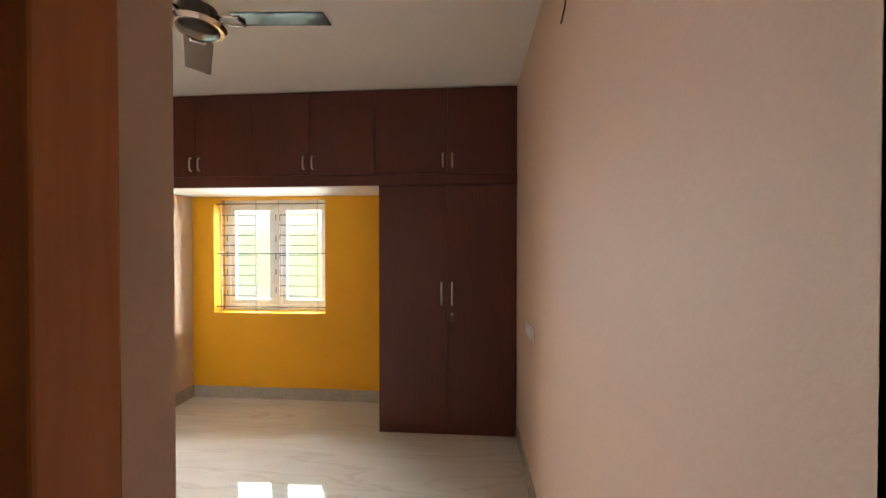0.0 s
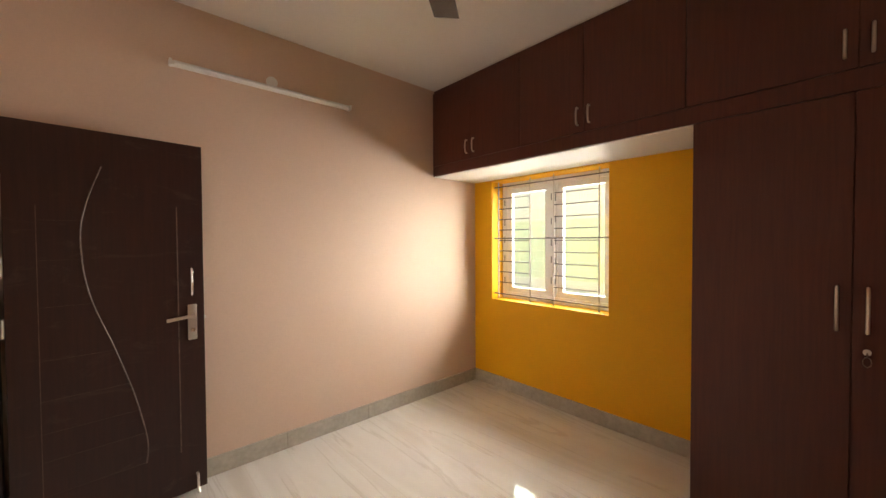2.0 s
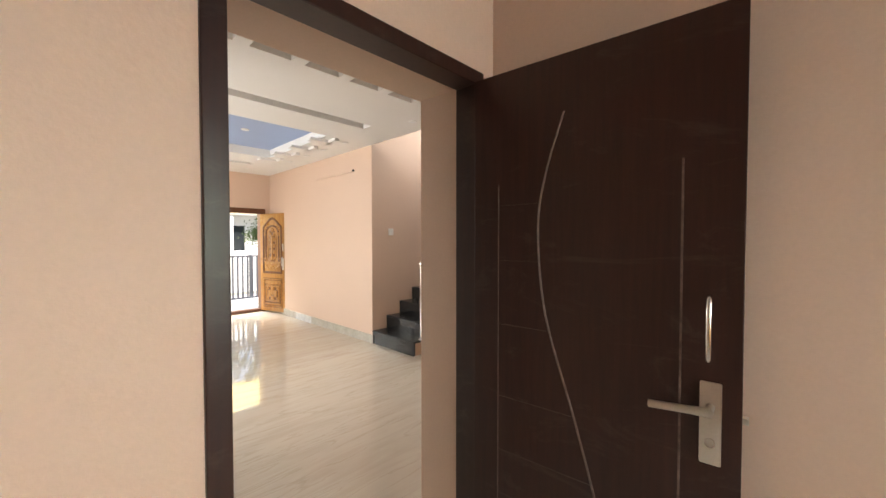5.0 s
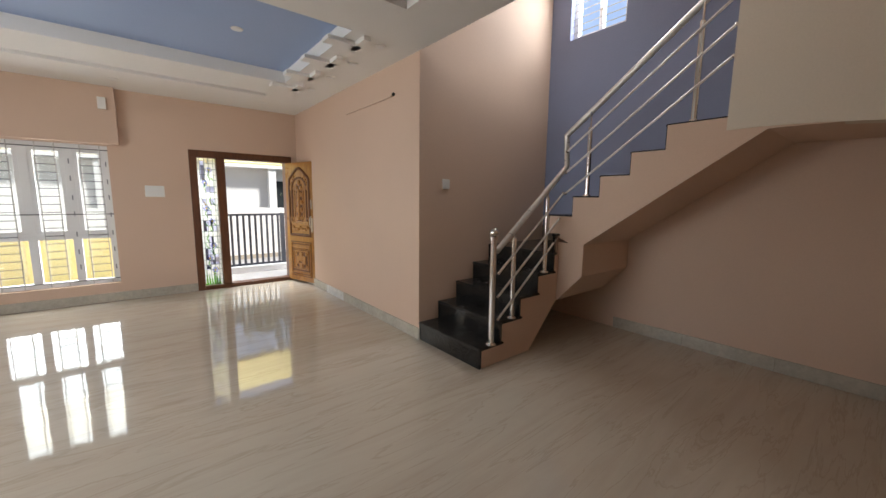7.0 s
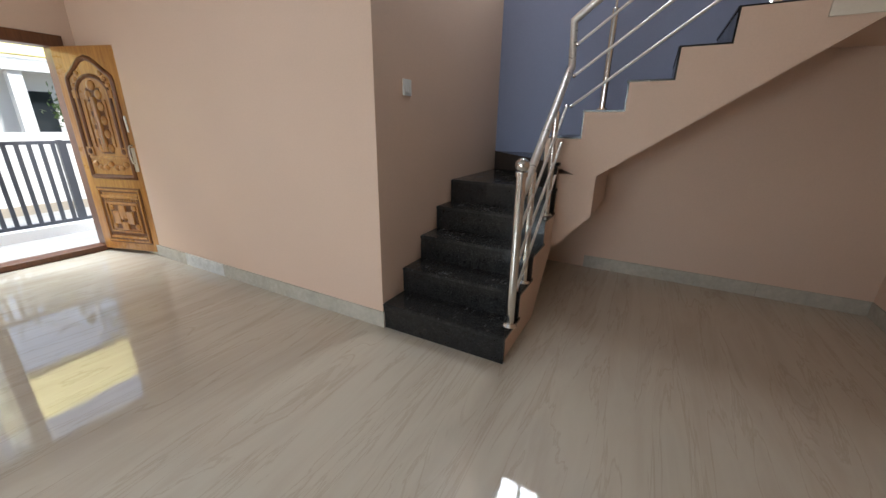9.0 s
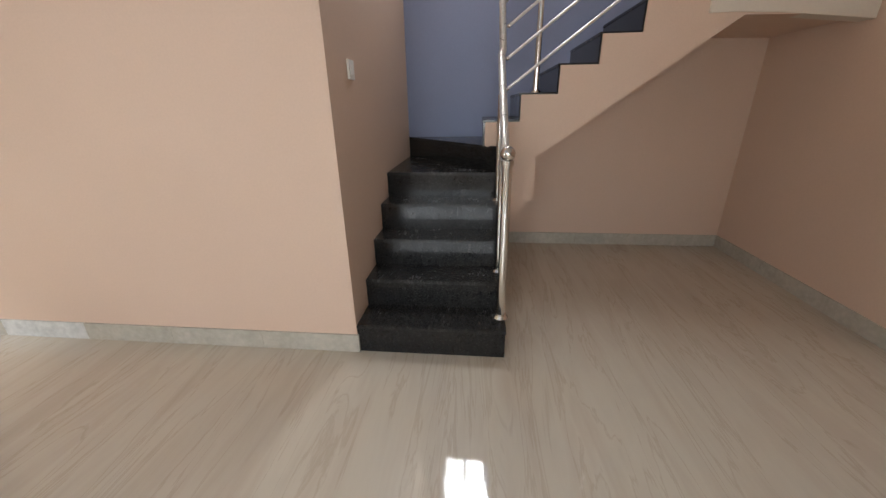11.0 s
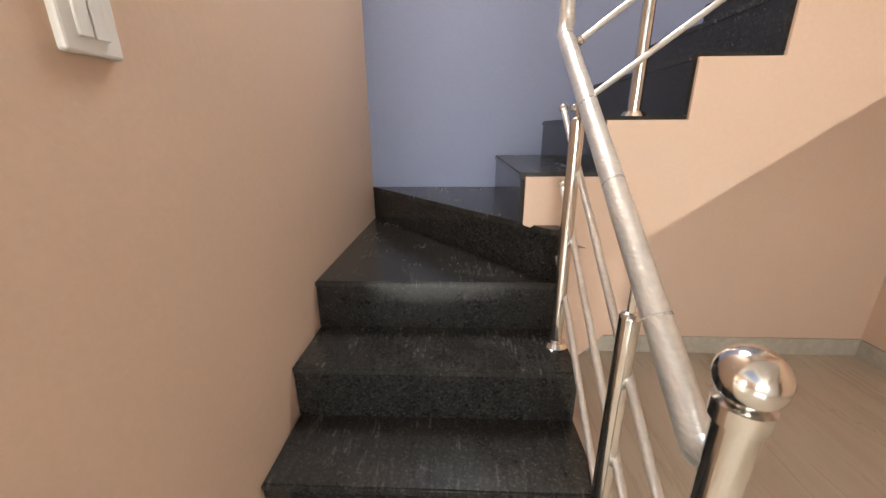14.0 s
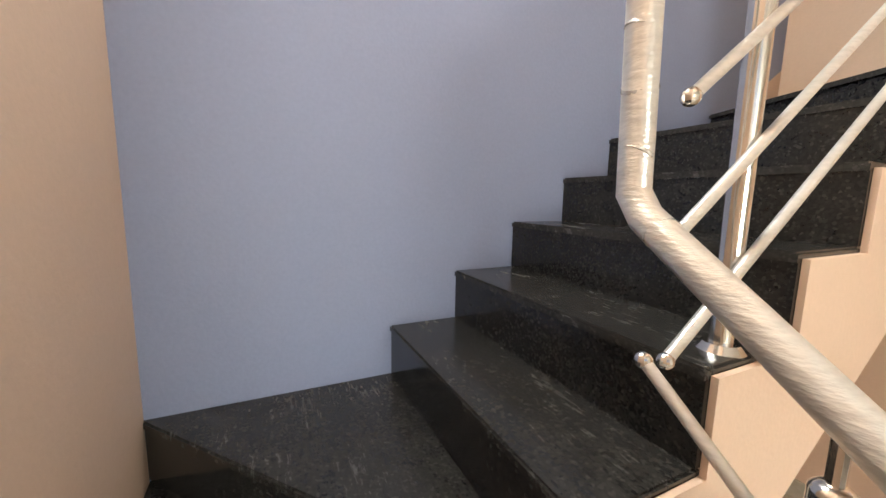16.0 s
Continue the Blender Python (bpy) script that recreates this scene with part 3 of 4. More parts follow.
for i, (z0, z1) in enumerate(zip(rows, rows[1:])):
    for k, (x0, x1) in enumerate(zip(cols, cols[1:])):
        outer = k in (0, 4)
        tint = STAIN_WHITE if outer or rng.random() < 0.45 else rng.choice((STAIN_PALE, STAIN_PALE, STAIN_WHITE))
        p = part("pane", box(B(), x0, x1, HS - 0.072, HS - 0.067, z0, z1), tint, sl)
        p.visible_shadow = False
        if not outer and i % 4 == 2 + (k % 2):
            c = STAIN_GREEN if rng.random() < 0.6 else STAIN_YELLOW
            part("glass_leaf", prism(B(), [(x0 + 0.004, HS - 0.0665, z0 + 0.004), (x0 + 0.02, HS - 0.0665, z0 + 0.004), (x1 - 0.004, HS - 0.0665, z1 - 0.004)], (0, 0.004, 0)), c, sl)
for i in range(9):
    z = 0.28 + 0.185 * i
    fx = -2.585 if i % 2 else -2.645
    if i not in (3, 6):
        for k in range(6):
            a = math.tau * k / 6
            part("petal", ball(B(), (fx + 0.028 * math.cos(a), HS - 0.060, z + 0.028 * math.sin(a)), 0.017, (1, 0.15, 1)), STAIN_BLUE, sl)
        part("flower_heart", ball(B(), (fx, HS - 0.058, z), 0.015, (1, 0.2, 1)), STAIN_YELLOW, sl)
    part("stem", tube(B(), [(fx, HS - 0.058, z - 0.02), (fx + 0.02, HS - 0.058, z - 0.08), (fx - 0.01, HS - 0.058, z - 0.14)], 0.006, 6), STAIN_GREEN, sl)
for k in range(7):
    x = -2.71 + 0.032 * k
    part("glass_leaf", prism(B(), [(x, HS - 0.060, 0.06), (x + 0.03, HS - 0.060, 0.06), (x + 0.022, HS - 0.060, 0.20 + 0.05 * (k % 3))], (0, 0.004, 0)), STAIN_GREEN, sl)

main = thing("door_entrance", (0, 0, 0), "varnished carved teak entrance door standing open", "door", kind="structure")
MW, MH, MT = 0.70, 1.92, 0.04
part("leaf", box(B(), 0, MW, -MT, 0, 0.03, MH, 0.004), TEAK, main)
# raised frames and carvings on the face seen from the hall (y = 0)
def moulding(x0, x1, z0, z1, w=0.018, d=0.014):
    bm = B()
    for a in ((x0, x1, z0, z0 + w), (x0, x1, z1 - w, z1), (x0, x0 + w, z0 + w, z1 - w), (x1 - w, x1, z0 + w, z1 - w)):
        box(bm, a[0], a[1], -0.001, d, a[2], a[3], 0.004)
    return bm
# Darker brown borders and fields behind the mouldings.
TEAKDARK = wood_material("darker_teak_recess", (0.10, 0.032, 0.008), (0.19, 0.07, 0.018), (9, 9, 0.8), 0.4, 4.0)
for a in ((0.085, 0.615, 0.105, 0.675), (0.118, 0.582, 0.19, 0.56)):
    part("recess", moulding(*a, 0.05, 0.0035), TEAKDARK, main, "darker brown recess")
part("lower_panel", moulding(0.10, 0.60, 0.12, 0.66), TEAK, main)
part("panel_field", box(B(), 0.20, 0.50, -0.001, 0.006, 0.255, 0.50, 0.003), TEAKDARK, main)
for k in range(14):
    part("bead", ball(B(), (0.165 + 0.0285 * k, 0.003, 0.548), 0.011, (1, 0.7, 1.2)), TEAK, main, smooth=True)
for x, z in ((0.215, 0.285), (0.485, 0.285), (0.215, 0.475), (0.485, 0.475)):
    part("rosette", ball(B(), (x, 0.004, z), 0.03, (1, 0.45, 1)), TEAK, main, smooth=True)
part("lower_panel", moulding(0.155, 0.545, 0.22, 0.53), TEAK, main)
for a in ((0.23, 0.31, 0.31, 0.44), (0.39, 0.47, 0.31, 0.44), (0.31, 0.39, 0.36, 0.50), (0.31, 0.39, 0.25, 0.33)):
    part("block", box(B(), a[0], a[1], -0.001, 0.020, a[2], a[3], 0.006), TEAK, main)
part("rosette", ball(B(), (0.35, 0.004, 0.375), 0.035, (1, 0.6, 1)), TEAK, main, smooth=True)
part("bar", box(B(), 0.13, 0.57, -0.001, 0.016, 0.575, 0.60, 0.005), TEAK, main)
part("bar", box(B(), 0.13, 0.57, -0.001, 0.016, 0.155, 0.18, 0.005), TEAK, main)
arch = [(0.10, 0.004, 0.78), (0.10, 0.004, 1.58)] + [(0.35 - 0.25 * math.cos(math.pi * i / 14), 0.004, 1.60 + 0.20 * math.sin(math.pi * i / 14) + 0.025 * math.cos(4 * math.pi * i / 14)) for i in range(15)] + [(0.60, 0.004, 1.58), (0.60, 0.004, 0.78), (0.10, 0.004, 0.78)]
part("recess", tube(B(), [(x, -0.008, z) for x, y, z in arch], 0.026, 8), TEAKDARK, main, "darker brown recess", True)
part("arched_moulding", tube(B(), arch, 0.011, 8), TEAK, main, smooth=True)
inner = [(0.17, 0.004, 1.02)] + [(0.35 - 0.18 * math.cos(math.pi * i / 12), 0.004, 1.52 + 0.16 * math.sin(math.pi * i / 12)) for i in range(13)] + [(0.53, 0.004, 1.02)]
part("recess", tube(B(), [(x, -0.007, z) for x, y, z in inner], 0.021, 8), TEAKDARK, main, "darker brown recess", True)
part("figure_field", box(B(), 0.275, 0.425, -0.001, 0.003, 1.0, 1.58, 0.001), TEAKDARK, main, "darker brown recess")
part("inner_moulding", tube(B(), inner, 0.008, 8), TEAK, main, smooth=True)
part("carved_figure", tube(B(), [(0.35, 0.006, 1.02), (0.35, 0.006, 1.50)], 0.028, 10), TEAK, main, smooth=True)
for x in (0.155, 0.545):
    part("rosette_block", box(B(), x - 0.04, x + 0.04, -0.001, 0.012, 0.98, 1.06, 0.004), TEAK, main)
    part("rosette", ball(B(), (x, 0.010, 1.02), 0.026, (1, 0.5, 1)), TEAKDARK, main, smooth=True)
    part("rosette_block", box(B(), x - 0.03, x + 0.03, -0.001, 0.012, 1.49, 1.56, 0.004), TEAK, main)
part("bar", box(B(), 0.13, 0.57, -0.001, 0.014, 0.955, 0.975, 0.004), TEAK, main)
for z in (1.05, 1.18, 1.30, 1.42, 1.52):
    for s in (-1, 1):
        part("carved_leaf", ball(B(), (0.35 + s * 0.055, 0.004, z), 0.032, (1.1, 0.5, 1.3)), TEAK, main, smooth=True)
part("rosette", ball(B(), (0.35, 0.004, 1.60), 0.045, (1, 0.5, 1)), TEAK, main, smooth=True)
for k in range(7):
    part("carved_scroll", ball(B(), (0.17 + 0.06 * k, 0.004, 0.88 + 0.022 * math.cos(k * 2.1)), 0.034, (1.0, 0.5, 0.8)), TEAK, main, smooth=True)
for s in (-1, 1):
    for k in range(3):
        part("carved_leaf", ball(B(), (0.35 + s * (0.13 + 0.03 * k), 0.004, 1.70 - 0.05 * k), 0.024, (1.1, 0.5, 0.9)), TEAK, main, smooth=True)
for s in (-1, 1):
    part("flute", box(B(), 0.35 + s * 0.115 - 0.008, 0.35 + s * 0.115 + 0.008, -0.001, 0.012, 1.06, 1.48, 0.004), TEAK, main)
part("lock_plate", box(B(), MW - 0.075, MW - 0.035, -0.001, 0.008, 0.84, 1.06, 0.003), NICKEL, main, "brass-toned lock plate")
pull_handle(main, (MW - 0.055, 0, 1.0), 0.16, (0, 0.04, 0), NICKEL, "pull_handle")
part("bolt", tube(B(), [(MW - 0.05, 0.006, 1.20), (MW - 0.05, 0.012, 1.34)], 0.009, 8), NICKEL, main)
for ob in main.children:                       # the carved face looks into the hall
    ob.data.transform(Matrix.Diagonal((1, -1, 1, 1)))
    ob.data.flip_normals()
main.matrix_world = pose(-3.69, HS + 0.03, 0.005, 0, 0, 107)


# ---- windows ----
def grille_rods(root, x0, x1, z0, z1, y, verts, steps, gap=(), r=0.0058):
    for x in verts:
        part("grille_upright", rod(B(), (x, y, z0), (x, y, z1), r, 8), GRILLE, root)
    for a, b in gap:
        n = steps
        for i in range(1, n):
            z = z0 + 0.06 + (z1 - z0 - 0.12) * i / n
            part("grille_bar", rod(B(), (a, y + 0.007, z), (b, y + 0.007, z), r * 0.8, 8), GRILLEDARK, root)
    for z in (z0 + 0.05, (z0 + z1) / 2 + 0.02, z1 - 0.05):
        part("grille_rail", rod(B(), (x0, y - 0.008, z), (x1, y - 0.008, z), r, 8), GRILLEDARK, root)


def frame_rect(bm, x0, x1, z0, z1, w, y0, y1):
    box(bm, x0, x1, y0, y1, z0, z0 + w, 0.003)
    box(bm, x0, x1, y0, y1, z1 - w, z1, 0.003)
    box(bm, x0, x0 + w, y0, y1, z0 + w, z1 - w, 0.003)
    box(bm, x1 - w, x1, y0, y1, z0 + w, z1 - w, 0.003)
    return bm


def prints(root, x0, x1, z0, z1, y, n_side, rng):
    """Short grey printed marks on the protective film of a frame."""
    for x in (x0, x1):
        for i in range(n_side):
            z = z0 + (z1 - z0) * (i + 0.5) / n_side + rng.uniform(-0.02, 0.02)
            part("film_print", box(B(), x - 0.006, x + 0.006, y - 0.0008, y + 0.0008, z - 0.03, z + 0.03), MARK, root)


win = thing("window_bedroom", (-1.32, BN + 0.13, 0.855), "white plastic two-pane window with horizontal steel grille bars", "window", kind="structure")
wy = BN + 0.165
part("window_frame", frame_rect(B(), -1.888, -0.745, 0.857, 1.998, 0.058, wy, wy + 0.06), UPVC, win)
part("mullion", box(B(), -1.355, -1.275, wy + 0.003, wy + 0.058, 0.915, 1.94, 0.003), UPVC, win)
for a, b in ((-1.83, -1.355), (-1.275, -0.803)):
    sash = part("sash", frame_rect(B(), a, b, 0.916, 1.939, 0.05, wy + 0.012, wy + 0.05), UPVC, win)
    p = part("pane", box(B(), a + 0.05, b - 0.05, wy + 0.028, wy + 0.033, 0.966, 1.889), FROST, sash)
    p.visible_shadow = False
prints(win, -1.86, -0.773, 0.95, 1.9, wy - 0.0005, 5, random.Random(1))
prints(win, -1.335, -1.295, 0.95, 1.9, wy + 0.0025, 5, random.Random(2))
grille_rods(win, -1.97, -0.745, 0.86, 1.995, BN + 0.05, (-1.845, -1.48, -1.24, -0.84), 10, ((-1.845, -1.48), (-1.24, -0.84)))

hw = thing("window_hall", (-1.0, HS - 0.12, 0.24), "white plastic window with lower fixed panes and steel grille", "window", kind="structure")
hy = HS - 0.14
part("window_frame", frame_rect(B(), -1.558, -0.422, 0.242, 1.998, 0.06, hy, hy + 0.06), UPVC, hw)
part("transom", box(B(), -1.50, -0.48, hy + 0.002, hy + 0.058, 0.83, 0.90, 0.003), UPVC, hw)
for x in (-1.19, -0.81):
    part("mullion", box(B(), x - 0.04, x + 0.04, hy + 0.004, hy + 0.056, 0.30, 1.94, 0.003), UPVC, hw)
for a, b in ((-1.498, -1.23), (-1.15, -0.85), (-0.77, -0.482)):
    sash = part("sash", frame_rect(B(), a, b, 0.90, 1.938, 0.04, hy + 0.014, hy + 0.048), UPVC, hw)
    for z0, z1 in ((0.94, 1.898), (0.30, 0.83)):
        p = part("pane", box(B(), a + 0.038, b - 0.038, hy + 0.03, hy + 0.034, z0, z1), CLEAR, sash)
        p.visible_shadow = False
prints(hw, -1.528, -1.19, 0.35, 1.9, hy + 0.0605, 7, random.Random(3))
grille_rods(hw, -1.58, -0.42, 0.25, 1.99, HS - 0.05, (-1.48, -1.30, -1.08, -0.92, -0.70, -0.52), 17, ((-1.48, -1.30), (-1.08, -0.92), (-0.70, -0.52)))

uw = thing("window_stairwell", (SW - 0.1, -2.02, 3.2), "white framed upper stairwell window with grille", "window", kind="structure")
bm = B()
for a in ((-2.34, -1.70, 3.2005, 3.25), (-2.34, -1.70, 4.30, 4.35), (-2.34, -2.29, 3.25, 4.30), (-1.75, -1.70, 3.25, 4.30), (-2.04, -2.0, 3.25, 4.30)):
    box(bm, SW - 0.14, SW - 0.08, a[0], a[1], a[2], a[3])
part("window_frame", bm, UPVC, uw)
for i in range(14):
    z = 3.28 + 0.075 * i
    part("grille_bar", rod(B(), (SW - 0.04, -2.339, z), (SW - 0.04, -1.701, z), 0.005, 8), GRILLE, uw)

# ---- built-in wardrobe and loft ----
WF = 3.335
loft = thing("loft_cabinet", (-0.53, WF, 2.03), "dark red-brown laminate loft cabinet row under the ceiling", "cabinet")
part("body", box(B(), BW + 0.003, BE - 0.003, WF + 0.02, BN - 0.003, 2.035, BC - 0.003), LAMINATE, loft)
part("bottom_rail", box(B(), BW + 0.003, BE - 0.003, WF + 0.004, WF + 0.019, 2.018, 2.105), LAMINATE, loft)
part("soffit", box(B(), BW + 0.003, -0.07, WF + 0.022, BN - 0.003, 2.012, 2.033), WHITE, loft, "white underside board")
edges = [BW + 0.003, -1.637, -1.14, -0.655, -0.10, 0.495, BE - 0.003]
for i, (a, b) in enumerate(zip(edges, edges[1:])):
    d = part("door", box(B(), a + 0.0018, b - 0.0018, WF, WF + 0.018, 2.108, BC - (0.012 if i else 0.03), 0.0015), LAMINATE, loft)
    hx = b - 0.038 if i % 2 == 0 else a + 0.038
    pull_handle(d, (hx, WF, 2.21), 0.105, (0, -0.026, 0), NICKEL)
ward = thing("wardrobe", (0.49, WF, 0), "tall dark red-brown laminate two-door wardrobe with chrome handles", "wardrobe")
part("body", box(B(), -0.066, BE - 0.004, WF + 0.02, BN - 0.003, 0.0, 2.016), LAMINATE, ward)
part("plinth", box(B(), -0.066, BE - 0.004, WF + 0.006, WF + 0.02, 0.0, 0.075), LAMINATE, ward)
for a, b, hx in ((-0.065, 0.488, 0.447), (0.491, BE - 0.008, 0.532)):
    d = part("door", box(B(), a, b, WF, WF + 0.018, 0.078, 2.014, 0.0015), LAMINATE, ward)
    pull_handle(d, (hx, WF, 1.142), 0.175, (0, -0.03, 0), NICKEL)
    if hx > 0.5:
        lk = part("lock", rod(B(), (hx, WF + 0.002, 0.975), (hx, WF - 0.006, 0.975), 0.012, 16), NICKEL, d, "round cupboard lock")
key = thing("key", (0.532, WF - 0.02, 0.95), "small steel key hanging in the wardrobe lock", "key")
part("bow", ball(B(), (0.532, WF - 0.022, 0.968), 0.011, (0.3, 1, 1)), STEEL, key)
part("ring", tube(B(), [(0.532 + 0.012 * math.cos(i * 0.7), WF - 0.02, 0.940 + 0.02 * math.sin(i * 0.7)) for i in range(10)], 0.0015, 6), STEEL, key)

# ---- bedroom fixtures ----
tube_lamp = thing("tube_light", (BW, 1.93, 2.44), "white slim tube light batten fixed to the peach wall, switched off", "light")
part("batten", box(B(), BW - 0.002, BW + 0.03, 1.385, 2.485, 2.425, 2.455, 0.006), PLASTIC, tube_lamp)
part("diffuser", rod(B(), (BW + 0.036, 1.40, 2.44), (BW + 0.036, 2.47, 2.44), 0.012, 14), UPVC, tube_lamp, smooth=True)
for y in (1.380, 2.485):
    part("end_cap", box(B(), BW - 0.001, BW + 0.045, y - 0.006, y + 0.008, 2.422, 2.458, 0.003), PLASTIC, tube_lamp)
part("junction_disc", rod(B(), (BW - 0.001, 1.93, 2.485), (BW + 0.012, 1.93, 2.485), 0.036, 20), PLASTIC, tube_lamp, "round white junction cover")

fan = thing("ceiling_fan", (-0.46, 2.02, BC), "brown three-blade ceiling fan with chrome trim, at rest", "fan")
FX, FY, FZ = -0.505, 1.905, 2.50
part("down_rod", rod(B(), (FX, FY, FZ + 0.04), (FX, FY, BC + 0.002), 0.012), FANBROWN, fan)
part("canopy", rod(B(), (FX, FY, BC - 0.07), (FX, FY, BC + 0.001), 0.02, 20, 0.06), FANBROWN, fan, smooth=True)
part("motor", rod(B(), (FX, FY, FZ - 0.02), (FX, FY, FZ + 0.06), 0.105, 32, 0.075), FANBROWN, fan, smooth=True)
part("trim_ring", rod(B(), (FX, FY, FZ - 0.03), (FX, FY, FZ - 0.012), 0.10, 32, 0.112), STEEL, fan, "chrome ring", True)
part("cap", ball(B(), (FX, FY, FZ - 0.03), 0.085, (1, 1, 0.35)), FANBROWN, fan, smooth=True)
for ang in (4, 128, 248):
    m = Matrix.Translation((FX, FY, FZ)) @ pose(0, 0, 0, 0, 0, ang)
    bm = B()
    bmesh.ops.transform(box(bm, 0.17, 0.565, -0.062, 0.062, 0.012, 0.018, 0.002), matrix=m @ pose(0, 0, 0, 9, 0, 0), verts=bm.verts)
    bl = part("blade", bm, FANBROWN, fan)
    bm = B()
    tube(bm, [(0.09, -0.012, 0.012), (0.13, -0.035, 0.010), (0.19, -0.03, 0.008), (0.19, 0.03, 0.008), (0.13, 0.035, 0.010), (0.09, 0.012, 0.012)], 0.007, 8)
    bmesh.ops.transform(bm, matrix=m, verts=bm.verts)
    part("blade_arm", bm, STEEL, bl, "chrome blade bracket", True)


def switch_plate(name, at, axis, out, w, h, n, label):
    """A plate on a wall: axis is the wall's normal, out its sign."""
    root = thing(name, at, label, "switch")
    def bx(u0, u1, z0, z1, d0, d1, bev):
        d = sorted((out * d0, out * d1))
        if axis == "x":
            return box(B(), at[0] + d[0], at[0] + d[1], at[1] + u0, at[1] + u1, at[2] + z0, at[2] + z1, bev)
        return box(B(), at[0] + u0, at[0] + u1, at[1] + d[0], at[1] + d[1], at[2] + z0, at[2] + z1, bev)
    part("plate", bx(-w / 2, w / 2, -h / 2, h / 2, -0.002, 0.012, 0.004), PLASTIC, root)
    for i in range(n):
        a, b = -w / 2 + 0.018 + (w - 0.036) * i / n, -w / 2 + 0.018 + (w - 0.036) * (i + 1) / n
        part("rocker", bx(a + 0.002, b - 0.002, -h / 2 + 0.02, h / 2 - 0.02, 0.012, 0.016, 0.0015), PLASTIC, root)
    return root


switch_plate("switch_plate", (BE, 2.68, 1.00), "x", -1, 0.24, 0.085, 3, "white modular switch plate on the peach bedroom wall")
switch_plate("switch_plate", (-4.21, SS, 1.53), "y", 1, 0.085, 0.095, 2, "small white switch plate beside the stairs")
switch_plate("switch_plate", (-2.0, HS, 1.44), "y", 1, 0.21, 0.15, 4, "white switch board beside the entrance door")
hook = thing("wall_lamp_wire", (BE, 2.2, 2.5), "short bare dark wire hanging from the peach wall", "wire")
part("wire", tube(B(), [(BE + 0.002, 1.80, 2.56), (BE - 0.012, 1.80, 2.54), (BE - 0.014, 1.81, 2.44), (BE - 0.022, 1.84, 2.39)], 0.0035, 6), BLACK, hook)

# hall fixtures
ht = thing("tube_light", (HW, -3.58, 2.40), "slim white tube light batten on the hall wall, switched off", "light")
part("batten", box(B(), HW - 0.002, HW + 0.024, -4.13, -3.06, 2.388, 2.412, 0.005), PEACH, ht)
part("wire_end", ball(B(), (HW + 0.012, -3.03, 2.41), 0.017), BLACK, ht, "black wire end")
bellbox = thing("door_chime", (-1.56, HS + 0.10, 2.5), "small white door chime box high on the wall", "chime")
part("box", box(B(), -1.60, -1.52, HS + 0.099, HS + 0.135, 2.42, 2.56, 0.006), PLASTIC, bellbox)


def downlight(x, y, z):
    root = thing("downlight", (x, y, z), "round white recessed ceiling downlight, switched off", "light", group="hall ceiling downlights")
    part("ring", rod(B(), (x, y, z - 0.006), (x, y, z + 0.001), 0.045, 24, 0.05), PLASTIC, root, smooth=True)
    part("lens", rod(B(), (x, y, z - 0.008), (x, y, z - 0.005), 0.033, 20), UPVC, root)


for x, y, z in ((-3.58, -4.45, HC), (-3.58, -3.85, HC), (-3.58, -3.3, HC), (-3.58, -2.75, HC), (-3.62, -1.45, HC), (-2.6, -3.5, HC + 0.118), (-3.3, -5.55, HC), (-1.7, -5.55, HC)):
    downlight(x, y, z)

# ---- staircase ----
st = thing("staircase", (-4.9, -1.9, 0), "black granite staircase turning on a winder, peach painted sides", "staircase")
NOSE = [-3.888 - 0.238 * k for k in range(5)]
EY = -1.745                                      # open side of the lower flight
EX = -4.938                                      # open side of the upper flight
N7, UPN = -1.895, 0.249
# concrete body of the lower flight
pts = [(NOSE[0] - 0.04, 0.0)]
for k in range(5):
    pts += [(NOSE[k] - 0.04, RISE * (k + 1) - 0.022), ((NOSE[k + 1] if k < 4 else EX) - (0.04 if k < 4 else 0), RISE * (k + 1) - 0.022)]
pts += [(EX, 0.42), (-4.54, 0.0)]
part("lower_flight", prism(B(), [(x, SS + 0.003, z) for x, z in pts], (0, EY - 0.012 - SS - 0.003, 0)), PEACH, st)
# winder block
part("winder", prism(B(), [(EX, SS + 0.003, 0.42), (EX, EY, 0.42), (EX, -1.50, 0.69), (EX, -1.50, 0.985), (EX, EY - 0.02, 0.985), (EX, EY - 0.02, 0.866), (EX, SS + 0.003, 0.866)], (SW - EX + 0.003, 0, 0)), PEACH, st)
# upper flight body
pts = [(N7 + 0.02, 6 * RISE + 0.001), (N7 + 0.02, 7 * RISE - 0.022)]
top_n = 11
for k in range(7, top_n):
    y1 = N7 + UPN * (k - 6) + 0.02
    pts += [(y1, RISE * k - 0.022), (y1, RISE * (k + 1) - 0.022)]
pts += [(0.43, RISE * top_n - 0.022), (0.43, 1.83), (-0.30, 1.845)]
pts += [(-1.55, 0.95)]
edge = [(N7 + 0.02, 6 * RISE + 0.001), (N7 + 0.02, 7 * RISE - 0.013)]
for k in range(7, top_n):
    y1 = N7 + UPN * (k - 6) + 0.016
    edge += [(y1, RISE * k - 0.013), (y1, RISE * (k + 1) - 0.013)]
edge += [(0.43, RISE * top_n - 0.013), (0.43, 1.83), (-0.30, 1.845), (-1.55, 0.95)]
part("painted_edge", prism(B(), [(EX + 0.002, y, z) for y, z in edge], (-0.012, 0, 0)), PEACH, st)
part("upper_flight", prism(B(), [(EX, y, z) for y, z in pts], (SW - EX + 0.003, 0, 0)), PEACH, st)


